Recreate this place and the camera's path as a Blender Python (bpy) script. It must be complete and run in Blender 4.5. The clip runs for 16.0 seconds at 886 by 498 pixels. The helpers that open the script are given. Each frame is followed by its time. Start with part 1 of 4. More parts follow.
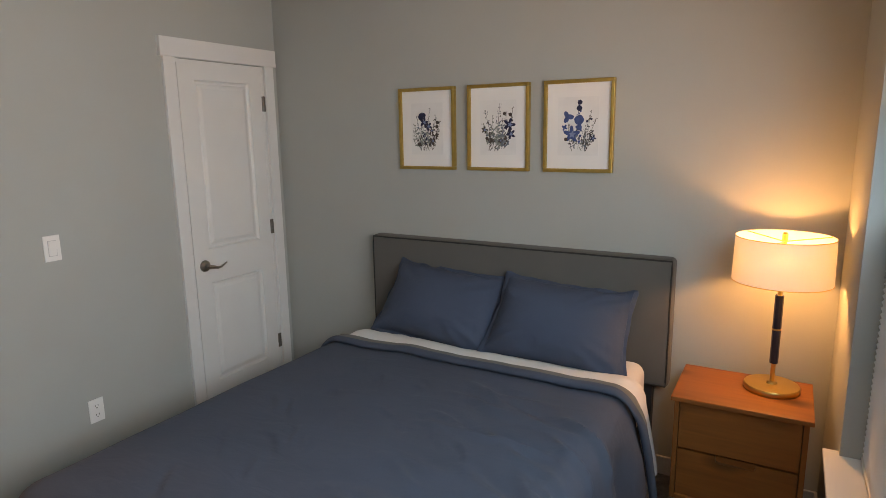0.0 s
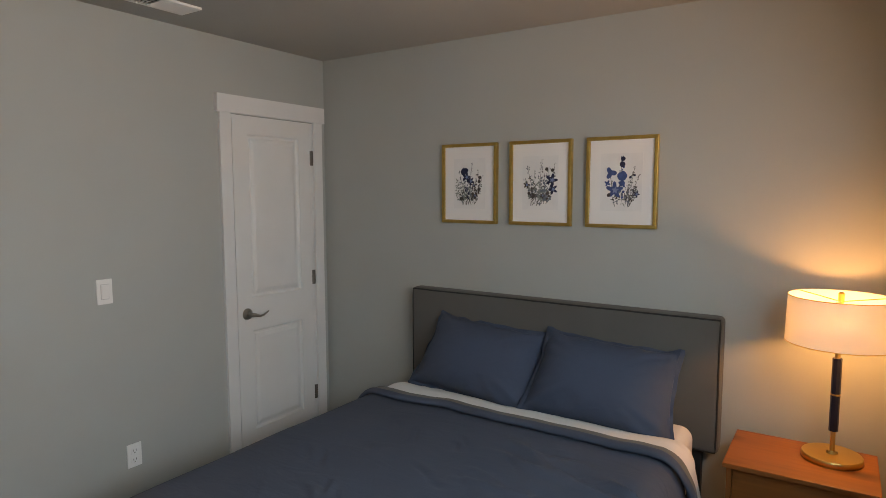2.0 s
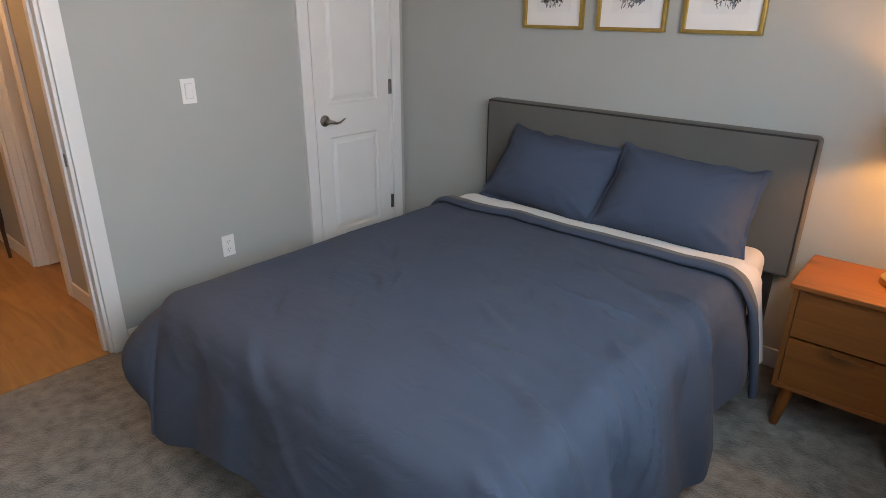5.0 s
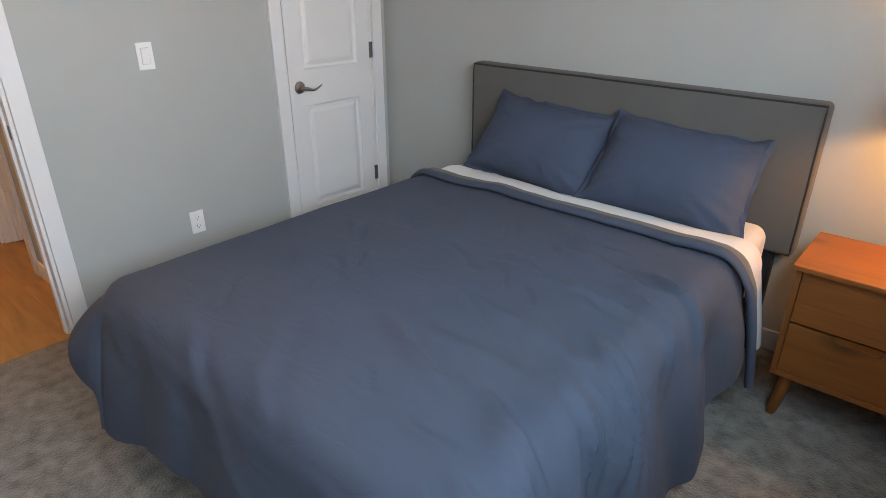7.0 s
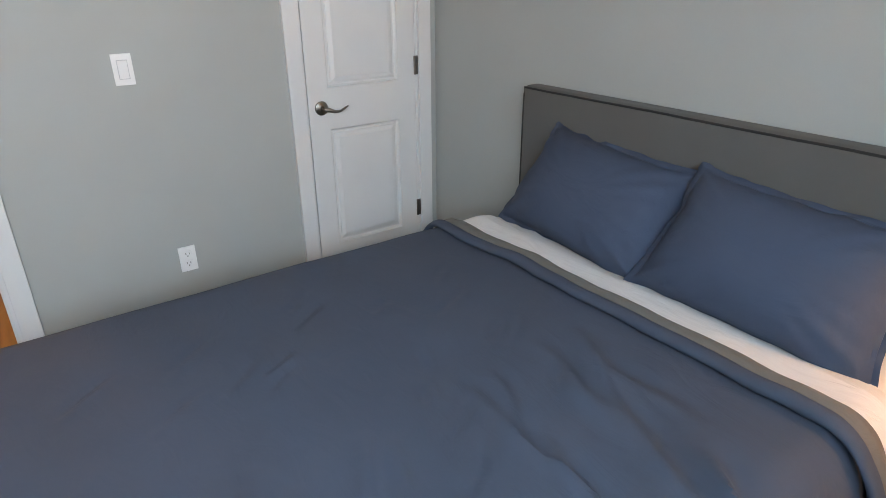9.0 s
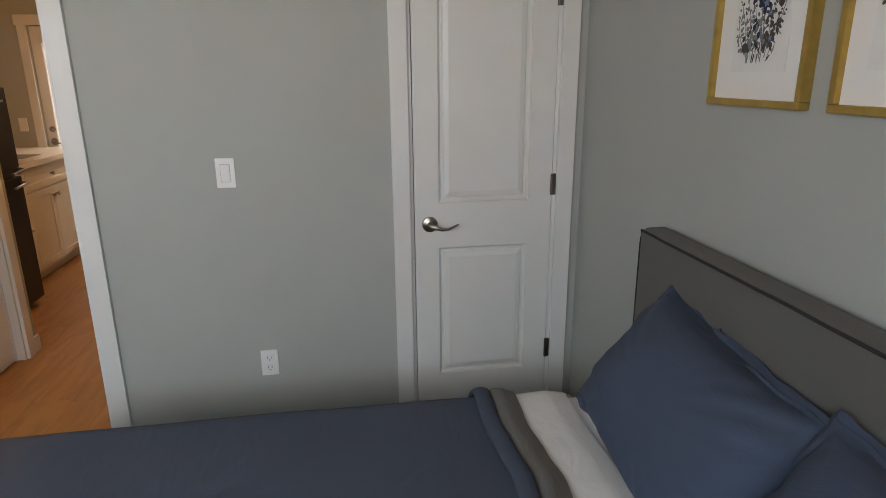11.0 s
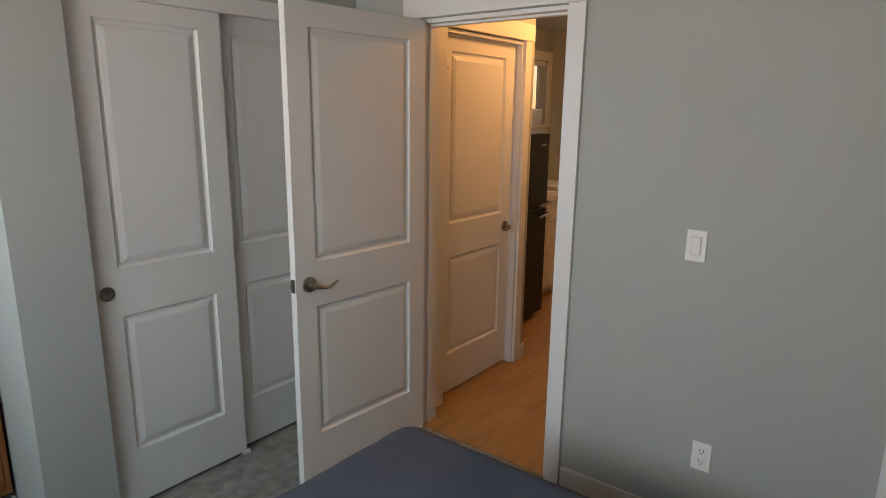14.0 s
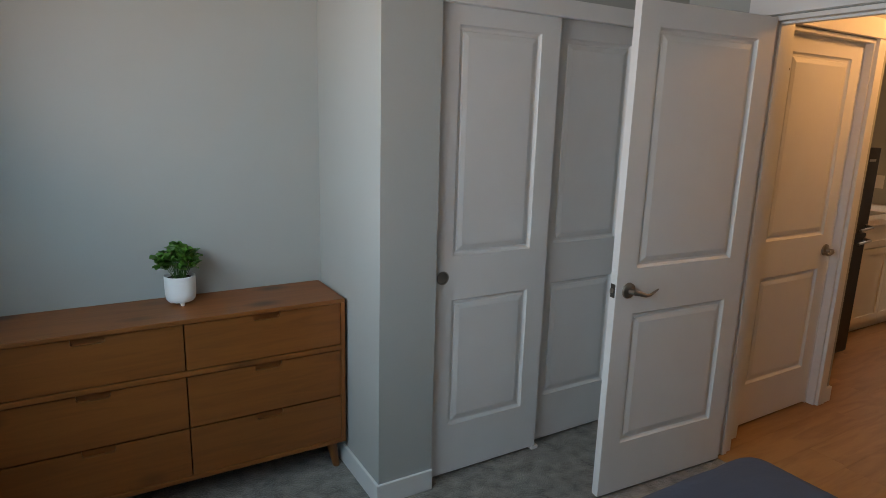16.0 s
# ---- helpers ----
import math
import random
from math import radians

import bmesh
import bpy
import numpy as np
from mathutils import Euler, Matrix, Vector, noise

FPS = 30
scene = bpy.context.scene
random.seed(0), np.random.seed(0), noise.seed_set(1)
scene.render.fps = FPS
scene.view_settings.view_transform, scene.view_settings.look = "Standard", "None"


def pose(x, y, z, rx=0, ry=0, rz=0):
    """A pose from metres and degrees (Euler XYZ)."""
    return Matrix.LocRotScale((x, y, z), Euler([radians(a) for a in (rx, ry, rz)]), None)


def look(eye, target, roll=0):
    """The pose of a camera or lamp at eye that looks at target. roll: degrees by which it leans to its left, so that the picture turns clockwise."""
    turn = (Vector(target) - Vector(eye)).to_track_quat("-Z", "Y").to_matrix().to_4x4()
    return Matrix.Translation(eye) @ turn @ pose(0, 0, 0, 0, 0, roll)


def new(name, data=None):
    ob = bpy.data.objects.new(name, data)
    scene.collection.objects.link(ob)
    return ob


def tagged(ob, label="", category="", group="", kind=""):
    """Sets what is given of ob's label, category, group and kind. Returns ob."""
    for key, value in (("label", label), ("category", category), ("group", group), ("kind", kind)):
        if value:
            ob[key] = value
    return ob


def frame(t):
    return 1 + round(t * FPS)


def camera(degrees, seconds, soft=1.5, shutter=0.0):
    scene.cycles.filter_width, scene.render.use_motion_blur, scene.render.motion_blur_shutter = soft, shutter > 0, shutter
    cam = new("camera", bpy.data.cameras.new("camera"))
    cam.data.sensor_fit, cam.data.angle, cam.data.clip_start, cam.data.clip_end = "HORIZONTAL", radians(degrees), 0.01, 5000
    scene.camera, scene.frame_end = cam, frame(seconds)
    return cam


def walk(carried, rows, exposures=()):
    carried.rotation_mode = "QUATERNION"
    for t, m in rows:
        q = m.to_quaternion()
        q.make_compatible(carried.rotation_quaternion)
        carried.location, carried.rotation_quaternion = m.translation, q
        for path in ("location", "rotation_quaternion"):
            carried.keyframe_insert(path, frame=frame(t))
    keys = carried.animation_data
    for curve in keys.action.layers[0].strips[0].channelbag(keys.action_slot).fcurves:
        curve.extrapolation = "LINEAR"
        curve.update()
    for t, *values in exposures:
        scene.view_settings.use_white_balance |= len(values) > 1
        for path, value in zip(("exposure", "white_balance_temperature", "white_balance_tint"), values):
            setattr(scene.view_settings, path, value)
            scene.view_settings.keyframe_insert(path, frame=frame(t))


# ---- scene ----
cam = camera(72.0, 16.0, soft=0.8)
# seconds, x, y, z, yaw, pitch, roll
PATH = [
    (0.0, 0.001, -0.039, 1.646, 29.66, -10.97, 0.86),
    (0.5, -0.006, -0.039, 1.650, 30.35, -9.43, 0.67),
    (1.0, -0.012, -0.038, 1.646, 31.70, -7.18, 0.35),
    (1.5, -0.013, -0.044, 1.635, 32.32, -6.46, 0.19),
    (2.0, -0.014, -0.052, 1.619, 33.25, -5.46, 0.09),
    (2.5, -0.009, -0.086, 1.597, 34.72, -4.24, -0.12),
    (3.0, -0.012, -0.042, 1.572, 36.76, -4.43, -0.25),
    (3.5, -0.008, -0.040, 1.560, 38.62, -6.93, -0.41),
    (4.0, 0.015, -0.038, 1.555, 40.05, -12.21, -0.35),
    (4.5, 0.028, -0.023, 1.549, 41.00, -17.94, -0.31),
    (5.0, 0.030, -0.028, 1.542, 41.22, -21.66, -0.45),
    (7.5, -0.042, 0.324, 1.493, 41.90, -25.04, -0.22),
    (8.0, -0.102, 0.504, 1.460, 43.95, -25.12, 0.04),
    (8.5, -0.150, 0.741, 1.476, 48.51, -25.45, -0.02),
    (9.0, -0.195, 0.978, 1.481, 54.00, -24.17, 0.22),
    (11.5, -0.448, 1.981, 1.551, 88.75, -14.86, 0.32),
    (12.0, -0.544, 2.025, 1.582, 96.16, -14.22, 0.26),
    (12.5, -0.602, 2.003, 1.596, 102.27, -13.27, -0.32),
    (13.0, -0.592, 1.963, 1.625, 108.79, -13.45, -0.96),
    (13.5, -0.606, 1.975, 1.611, 118.30, -12.91, -0.75),
    (14.0, -0.543, 1.996, 1.631, 128.19, -12.84, -0.72),
    (14.5, -0.413, 1.890, 1.644, 134.30, -13.05, -1.04),
    (15.0, -0.392, 1.800, 1.618, 141.95, -12.83, -1.41),
    (15.5, -0.314, 1.741, 1.599, 146.14, -12.50, -1.42),
    (16.0, -0.246, 1.723, 1.592, 149.42, -12.37, -1.60),
]
EXPOSURES = [(0.0, -0.46, 9350, 23), (1.5, -0.76, 9300, 22), (3.5, -0.68, 9200, 22), (5.0, -0.12, 8500, 24), (7.5, 0.12, 8250, 22), (8.5, 0.10, 8150, 21), (9.2, 0.12, 8100, 20), (11.5, -0.57, 8900, 20), (12.5, -0.59, 8950, 20), (14.5, -0.62, 8800, 21), (16.0, -0.94, 8150, 19)]
walk(cam, [(t, pose(x, y, z, 90 + pitch, roll, yaw)) for t, x, y, z, yaw, pitch, roll in PATH], EXPOSURES)

# ---------------------------------------------------------------- light
world = bpy.data.worlds.new("sky")
scene.world = world
world.use_nodes = True
wn = world.node_tree.nodes
sky = wn.new("ShaderNodeTexSky")
sky.sky_type, sky.sun_disc = "NISHITA", False
sky.sun_elevation, sky.sun_rotation = radians(38), radians(250)
world.node_tree.links.new(sky.outputs["Color"], wn["Background"].inputs["Color"])
wn["Background"].inputs["Strength"].default_value = 0.15

sun = new("sun", bpy.data.lights.new("sun", "SUN"))
sun.data.energy, sun.data.angle, sun.data.color = 4.0, radians(0.5), (1.0, 0.94, 0.86)
sun.matrix_world = look((-30, 12, 26), (0, 0, 0))


def lamp(name, kind, place, watts, colour, size=0.05):
    ob = new(name, bpy.data.lights.new(name, kind))
    ob.location, ob.data.energy, ob.data.color = place, watts, colour
    if kind == "POINT":
        ob.data.shadow_soft_size = size
    return ob


# daylight in the bedroom window's opening above the lowered shades: blue sky from above, warm sunlit ground from below
for name, aim, watts, tone in (("window_sky_light", 1.10, 67, (0.37, 0.69, 1.0)), ("window_ground_light", 2.75, 29, (1.0, 0.62, 0.32))):
    day = lamp(name, "AREA", (0, 0, 0), watts, tone)
    day.data.shape, day.data.size, day.data.size_y, day.data.spread = "RECTANGLE", 2.10, 0.60, radians(176)
    day.matrix_world = look((0.325 if aim < 2 else 0.305, 0.68, 1.715), (-1.0, 0.68, aim))
lamp("table_lamp_bulb", "POINT", (-0.004, 2.575, 1.14), 18, (1.0, 0.54, 0.21), 0.03)
lamp("hall_ceiling_bulb", "POINT", (-3.95, 0.55, 2.30), 36, (1.0, 0.53, 0.20), 0.08)
lamp("kitchen_ceiling_bulb", "POINT", (-5.20, 0.35, 2.30), 13, (1.0, 0.58, 0.27), 0.08)
kitchen_sky = lamp("kitchen_window_daylight", "AREA", (-6.47, -0.425, 1.30), 9, (0.95, 0.97, 1.0))
kitchen_sky.data.shape, kitchen_sky.data.size, kitchen_sky.data.size_y = "RECTANGLE", 0.56, 0.95
kitchen_sky.matrix_world = look((-6.47, -0.425, 1.30), (-4, -0.425, 1.30))

# ---------------------------------------------------------------- materials


def material(name, colour, rough=0.6, metal=0.0, vary=0.06, scale=8.0, fine=300.0, bump=0.1, depth=0.002, stretch=(1, 1, 1), piece=0.0, sheen=0.0):
    """Paint, cloth, wood or metal: colour with stains at two scales, grain and relief."""
    m = bpy.data.materials.new(name)
    m.use_nodes = True
    n, l = m.node_tree.nodes, m.node_tree.links
    b = n["Principled BSDF"]
    b.inputs["Roughness"].default_value, b.inputs["Metallic"].default_value = rough, metal
    b.inputs["Sheen Weight"].default_value = sheen
    co = n.new("ShaderNodeTexCoord")
    mp = n.new("ShaderNodeMapping")
    mp.inputs["Scale"].default_value = stretch
    l.new(co.outputs["Object"], mp.inputs["Vector"])
    big, small = n.new("ShaderNodeTexNoise"), n.new("ShaderNodeTexNoise")
    big.inputs["Scale"].default_value, big.inputs["Detail"].default_value = scale, 5
    small.inputs["Scale"].default_value, small.inputs["Detail"].default_value = fine, 3
    l.new(mp.outputs["Vector"], big.inputs["Vector"])
    l.new(mp.outputs["Vector"], small.inputs["Vector"])
    mix = n.new("ShaderNodeMath")
    mix.operation = "MULTIPLY_ADD"
    mix.inputs[1].default_value = 0.35
    l.new(small.outputs["Fac"], mix.inputs[0])
    l.new(big.outputs["Fac"], mix.inputs[2])
    ramp = n.new("ShaderNodeValToRGB")
    ramp.color_ramp.elements[0].position, ramp.color_ramp.elements[1].position = 0.45, 0.9
    ramp.color_ramp.elements[0].color = (*[c * (1 - vary) for c in colour], 1)
    ramp.color_ramp.elements[1].color = (*[min(1, c * (1 + vary)) for c in colour], 1)
    l.new(mix.outputs[0], ramp.inputs["Fac"])
    out = ramp.outputs["Color"]
    if piece:
        info, hsv, rng = n.new("ShaderNodeObjectInfo"), n.new("ShaderNodeHueSaturation"), n.new("ShaderNodeMapRange")
        rng.inputs["To Min"].default_value, rng.inputs["To Max"].default_value = 1 - piece, 1 + piece
        l.new(info.outputs["Random"], rng.inputs["Value"])
        l.new(rng.outputs["Result"], hsv.inputs["Value"])
        l.new(out, hsv.inputs["Color"])
        out = hsv.outputs["Color"]
    l.new(out, b.inputs["Base Color"])
    if bump:
        bp = n.new("ShaderNodeBump")
        bp.inputs["Strength"].default_value, bp.inputs["Distance"].default_value = bump, depth
        l.new(small.outputs["Fac"], bp.inputs["Height"])
        l.new(bp.outputs["Normal"], b.inputs["Normal"])
    return m


def timber(name, colour, dark, along=0, piece=0.0, rough=0.42, knots=True, across=15.0):
    """Wood with grain along one axis of the object, a few knots and fine pores."""
    m = material(name, colour, rough, vary=0.10, scale=3.0, fine=160, bump=0.08, depth=0.0008, piece=piece, stretch=[0.10 if i == along else 1.0 for i in range(3)])
    n, l = m.node_tree.nodes, m.node_tree.links
    b = n["Principled BSDF"]
    base = b.inputs["Base Color"].links[0].from_socket
    co, mp = n.new("ShaderNodeTexCoord"), n.new("ShaderNodeMapping")
    mp.inputs["Scale"].default_value = [1.3 if i == along else across for i in range(3)]
    l.new(co.outputs["Object"], mp.inputs["Vector"])
    info = n.new("ShaderNodeObjectInfo")
    add = n.new("ShaderNodeVectorMath")
    l.new(mp.outputs["Vector"], add.inputs[0])
    push = n.new("ShaderNodeVectorMath")
    push.operation = "SCALE"
    push.inputs[0].default_value = (37, 53, 71)
    l.new(info.outputs["Random"], push.inputs["Scale"])
    l.new(push.outputs["Vector"], add.inputs[1])
    grain = n.new("ShaderNodeTexNoise")
    grain.inputs["Scale"].default_value, grain.inputs["Detail"].default_value, grain.inputs["Distortion"].default_value = 1.6, 6, 1.2
    l.new(add.outputs["Vector"], grain.inputs["Vector"])
    ramp = n.new("ShaderNodeValToRGB")
    ramp.color_ramp.elements[0].position, ramp.color_ramp.elements[1].position = 0.40, 0.68
    ramp.color_ramp.elements[0].color, ramp.color_ramp.elements[1].color = (0, 0, 0, 1), (1, 1, 1, 1)
    l.new(grain.outputs["Fac"], ramp.inputs["Fac"])
    mix = n.new("ShaderNodeMix")
    mix.data_type = "RGBA"
    mix.inputs["B"].default_value = (*dark, 1)
    scale = n.new("ShaderNodeMath")
    scale.operation = "MULTIPLY"
    scale.inputs[1].default_value = 0.48
    l.new(ramp.outputs["Color"], scale.inputs[0])
    l.new(scale.outputs[0], mix.inputs["Factor"])
    l.new(base, mix.inputs["A"])
    out = mix.outputs["Result"]
    if knots:
        vm = n.new("ShaderNodeMapping")
        vm.inputs["Scale"].default_value = [2.2 if i == along else 4.5 for i in range(3)]
        l.new(co.outputs["Object"], vm.inputs["Vector"])
        va = n.new("ShaderNodeVectorMath")
        l.new(vm.outputs["Vector"], va.inputs[0])
        l.new(push.outputs["Vector"], va.inputs[1])
        vo = n.new("ShaderNodeTexVoronoi")
        vo.inputs["Scale"].default_value = 1.0
        l.new(va.outputs["Vector"], vo.inputs["Vector"])
        kr = n.new("ShaderNodeValToRGB")
        kr.color_ramp.elements[0].position, kr.color_ramp.elements[1].position = 0.06, 0.21
        kr.color_ramp.elements[0].color, kr.color_ramp.elements[1].color = (0.9, 0.9, 0.9, 1), (0, 0, 0, 1)
        l.new(vo.outputs["Distance"], kr.inputs["Fac"])
        mk = n.new("ShaderNodeMix")
        mk.data_type = "RGBA"
        mk.inputs["B"].default_value = (*[c * 0.35 for c in dark], 1)
        l.new(kr.outputs["Color"], mk.inputs["Factor"])
        l.new(out, mk.inputs["A"])
        out = mk.outputs["Result"]
    l.new(out, b.inputs["Base Color"])
    return m


def cloth(name, colour, thread=900.0, wrinkle=0.35, rough=0.85, sheen=0.06):
    """Woven cloth: threads and soft creases in the relief."""
    m = material(name, colour, rough, vary=0.05, scale=5, fine=thread, bump=0.12, depth=0.0006, sheen=sheen)
    n, l = m.node_tree.nodes, m.node_tree.links
    b = n["Principled BSDF"]
    first = n["Bump"]
    co, mp, wr = n.new("ShaderNodeTexCoord"), n.new("ShaderNodeMapping"), n.new("ShaderNodeTexNoise")
    mp.inputs["Scale"].default_value, mp.inputs["Rotation"].default_value = (1.0, 2.6, 2.0), (0, 0, radians(28))
    wr.inputs["Scale"].default_value, wr.inputs["Detail"].default_value, wr.inputs["Distortion"].default_value = 5, 4, 1.6
    l.new(co.outputs["Object"], mp.inputs["Vector"])
    l.new(mp.outputs["Vector"], wr.inputs["Vector"])
    bp = n.new("ShaderNodeBump")
    bp.inputs["Strength"].default_value, bp.inputs["Distance"].default_value = wrinkle, 0.02
    l.new(wr.outputs["Fac"], bp.inputs["Height"])
    l.new(first.outputs["Normal"], bp.inputs["Normal"])
    l.new(bp.outputs["Normal"], b.inputs["Normal"])
    return m


def letting_light(name, colour, share=0.6, rough=0.8, clear=0.0):
    """A thin white screen or shade that lets light through."""
    m = material(name, colour, rough, vary=0.03, fine=500, bump=0.05)
    n, l = m.node_tree.nodes, m.node_tree.links
    b = n["Principled BSDF"]
    tr, mix = n.new("ShaderNodeBsdfTranslucent"), n.new("ShaderNodeMixShader")
    tr.inputs["Color"].default_value, mix.inputs["Fac"].default_value = (*colour, 1), share
    l.new(b.outputs["BSDF"], mix.inputs[1])
    l.new(tr.outputs["BSDF"], mix.inputs[2])
    out = mix.outputs["Shader"]
    if clear:
        rf, more = n.new("ShaderNodeBsdfRefraction"), n.new("ShaderNodeMixShader")
        rf.inputs["Color"].default_value, rf.inputs["Roughness"].default_value, rf.inputs["IOR"].default_value = (*colour, 1), 0.55, 1.05
        more.inputs["Fac"].default_value = clear
        l.new(out, more.inputs[1])
        l.new(rf.outputs["BSDF"], more.inputs[2])
        out = more.outputs["Shader"]
    l.new(out, n["Material Output"].inputs["Surface"])
    return m


def glowing(name, colour, strength):
    m = material(name, colour, 0.6)
    b = m.node_tree.nodes["Principled BSDF"]
    b.inputs["Emission Color"].default_value, b.inputs["Emission Strength"].default_value = (*colour, 1), strength
    return m


def glass_like(name):
    m = bpy.data.materials.new(name)
    m.use_nodes = True
    b = m.node_tree.nodes["Principled BSDF"]
    b.inputs["Transmission Weight"].default_value, b.inputs["Roughness"].default_value, b.inputs["IOR"].default_value = 1.0, 0.0, 1.45
    return m


WALL = material("wall_paint", (0.388, 0.402, 0.380), 0.75, vary=0.025, scale=2.5, fine=220, bump=0.10, depth=0.0015)
CEIL = material("ceiling_paint", (0.38, 0.365, 0.335), 0.9, vary=0.03, scale=2, fine=120, bump=0.2, depth=0.003)
WHITE = material("white_trim_paint", (0.70, 0.695, 0.68), 0.42, vary=0.02, scale=6, fine=400, bump=0.03)
PLASTIC = material("white_plastic", (0.80, 0.79, 0.77), 0.35, vary=0.01, bump=0)
# near black: painted shade in vent and sockets; also plank joints, fridge feet
DARK = material("dark_gap", (0.02, 0.02, 0.02), 0.8, bump=0)
CARPET = material("carpet_pile", (0.205, 0.182, 0.152), 1.0, vary=0.52, scale=17.0, fine=120, bump=1.0, depth=0.016, sheen=0.3)
PINE = timber("honey_pine", (0.275, 0.084, 0.0175), (0.150, 0.042, 0.009))
PINE_LEG = timber("honey_pine_leg", (0.275, 0.084, 0.0175), (0.150, 0.042, 0.009), along=2, knots=False)
PLANK = timber("oak_laminate", (0.365, 0.195, 0.070), (0.160, 0.072, 0.022), piece=0.08, rough=0.5, knots=False, across=8.0)
WALNUT = timber("dark_walnut", (0.055, 0.026, 0.016), (0.025, 0.012, 0.008), along=2, knots=False)
BLUE = cloth("slate_blue_cotton", (0.048, 0.063, 0.094), wrinkle=0.20, sheen=0.0)
PILLOW_BLUE = cloth("slate_blue_pillow_cotton", (0.043, 0.063, 0.104), wrinkle=0.24, sheen=0.0)
LINING = cloth("grey_lining_cotton", (0.135, 0.128, 0.116))
SHEET = cloth("white_sheet_cotton", (0.70, 0.68, 0.665), wrinkle=0.25)
TWEED = cloth("grey_tweed", (0.105, 0.100, 0.094), thread=650, wrinkle=0.02, rough=0.95)
PIPING = cloth("dark_grey_piping", (0.02, 0.019, 0.018), wrinkle=0.0, sheen=0.0)
BLACK = material("black_bed_frame", (0.018, 0.018, 0.02), 0.6, bump=0.05)
NICKEL = material("satin_nickel", (0.33, 0.295, 0.26), 0.30, 1.0, vary=0.04, bump=0)
HINGE = material("aged_nickel_hinge", (0.17, 0.15, 0.135), 0.38, 1.0, vary=0.06, bump=0)
BRASS = material("brushed_brass", (0.72, 0.46, 0.16), 0.30, 1.0, vary=0.06, fine=500, bump=0.04)
GILT = material("gold_picture_frame", (0.50, 0.33, 0.10), 0.40, 0.85, vary=0.12, scale=30, fine=300, bump=0.08)
NAVY = material("black_navy_lacquer", (0.012, 0.013, 0.03), 0.35, bump=0)
SHADE = letting_light("cream_linen_shade", (0.90, 0.88, 0.84), 0.22, 0.8, 0.22)
BLIND = letting_light("white_cellular_fabric", (0.88, 0.90, 0.92), 0.55)
SLAT = letting_light("white_blind_slat", (0.88, 0.88, 0.87), 0.6)
GLASS = glass_like("window_glass")
MAT = material("warm_white_mat", (0.78, 0.76, 0.74), 0.9, vary=0.01, bump=0.02)
PAPER = material("print_paper", (0.745, 0.73, 0.715), 0.9, vary=0.03, scale=20, bump=0.02)
INK = [material("ink_" + n, c, 0.9, vary=0.25, scale=60, bump=0) for n, c in (("indigo", (0.018, 0.02, 0.055)), ("blue", (0.05, 0.085, 0.22)), ("slate", (0.14, 0.16, 0.19)), ("umber", (0.07, 0.055, 0.05)), ("sage", (0.20, 0.22, 0.20)), ("pale_blue", (0.17, 0.22, 0.36)))]
LEAF = material("bright_green_leaf", (0.055, 0.185, 0.024), 0.45, vary=0.3, scale=40, bump=0.05, piece=0.35)
POT = material("white_ceramic", (0.80, 0.79, 0.78), 0.35, vary=0.01, bump=0)
SOIL = material("dark_soil", (0.03, 0.02, 0.015), 1.0, bump=0.5)
FRIDGE = material("black_steel_fridge", (0.03, 0.028, 0.028), 0.35, 0.5, bump=0.03)
CABINET = material("cream_cabinet_paint", (0.68, 0.64, 0.56), 0.45, vary=0.02, bump=0.02)
STONE = material("pale_quartz", (0.72, 0.69, 0.64), 0.25, vary=0.06, scale=40, bump=0)
STEEL = material("brushed_steel", (0.50, 0.48, 0.45), 0.3, 1.0, bump=0)
GRASS = material("yard_ground", (0.34, 0.25, 0.16), 1.0, vary=0.3, scale=0.6, fine=20, bump=0.4)
SCREEN = material("black_screen_plastic", (0.01, 0.01, 0.012), 0.25, bump=0)

# ---------------------------------------------------------------- mesh helpers


def box(bm, x0, x1, y0, y1, z0, z1, bevel=0.0):
    made = bmesh.ops.create_cube(bm, size=1, matrix=Matrix.LocRotScale(((x0 + x1) / 2, (y0 + y1) / 2, (z0 + z1) / 2), None, (abs(x1 - x0), abs(y1 - y0), abs(z1 - z0))))
    if bevel:
        edges = {e for v in made["verts"] for e in v.link_edges}
        bmesh.ops.bevel(bm, geom=list(edges), offset=bevel, segments=2, affect="EDGES", profile=0.6)
    return bm


def boxes(*sizes, bevel=0.0):
    bm = bmesh.new()
    for s in sizes:
        box(bm, *s, bevel=bevel)
    return bm


def lathe(profile, centre=(0, 0, 0), n=40, bm=None):
    """A turned solid: profile of (radius, height) from bottom to top, closed at the ends."""
    bm = bm or bmesh.new()
    rings = []
    for r, z in profile:
        rings.append([bm.verts.new((centre[0] + r * math.cos(2 * math.pi * i / n), centre[1] + r * math.sin(2 * math.pi * i / n), centre[2] + z)) for i in range(n)])
    for a, b in zip(rings, rings[1:]):
        for i in range(n):
            bm.faces.new((a[i], a[(i + 1) % n], b[(i + 1) % n], b[i]))
    bm.faces.new(rings[0][::-1])
    bm.faces.new(rings[-1])
    return bm


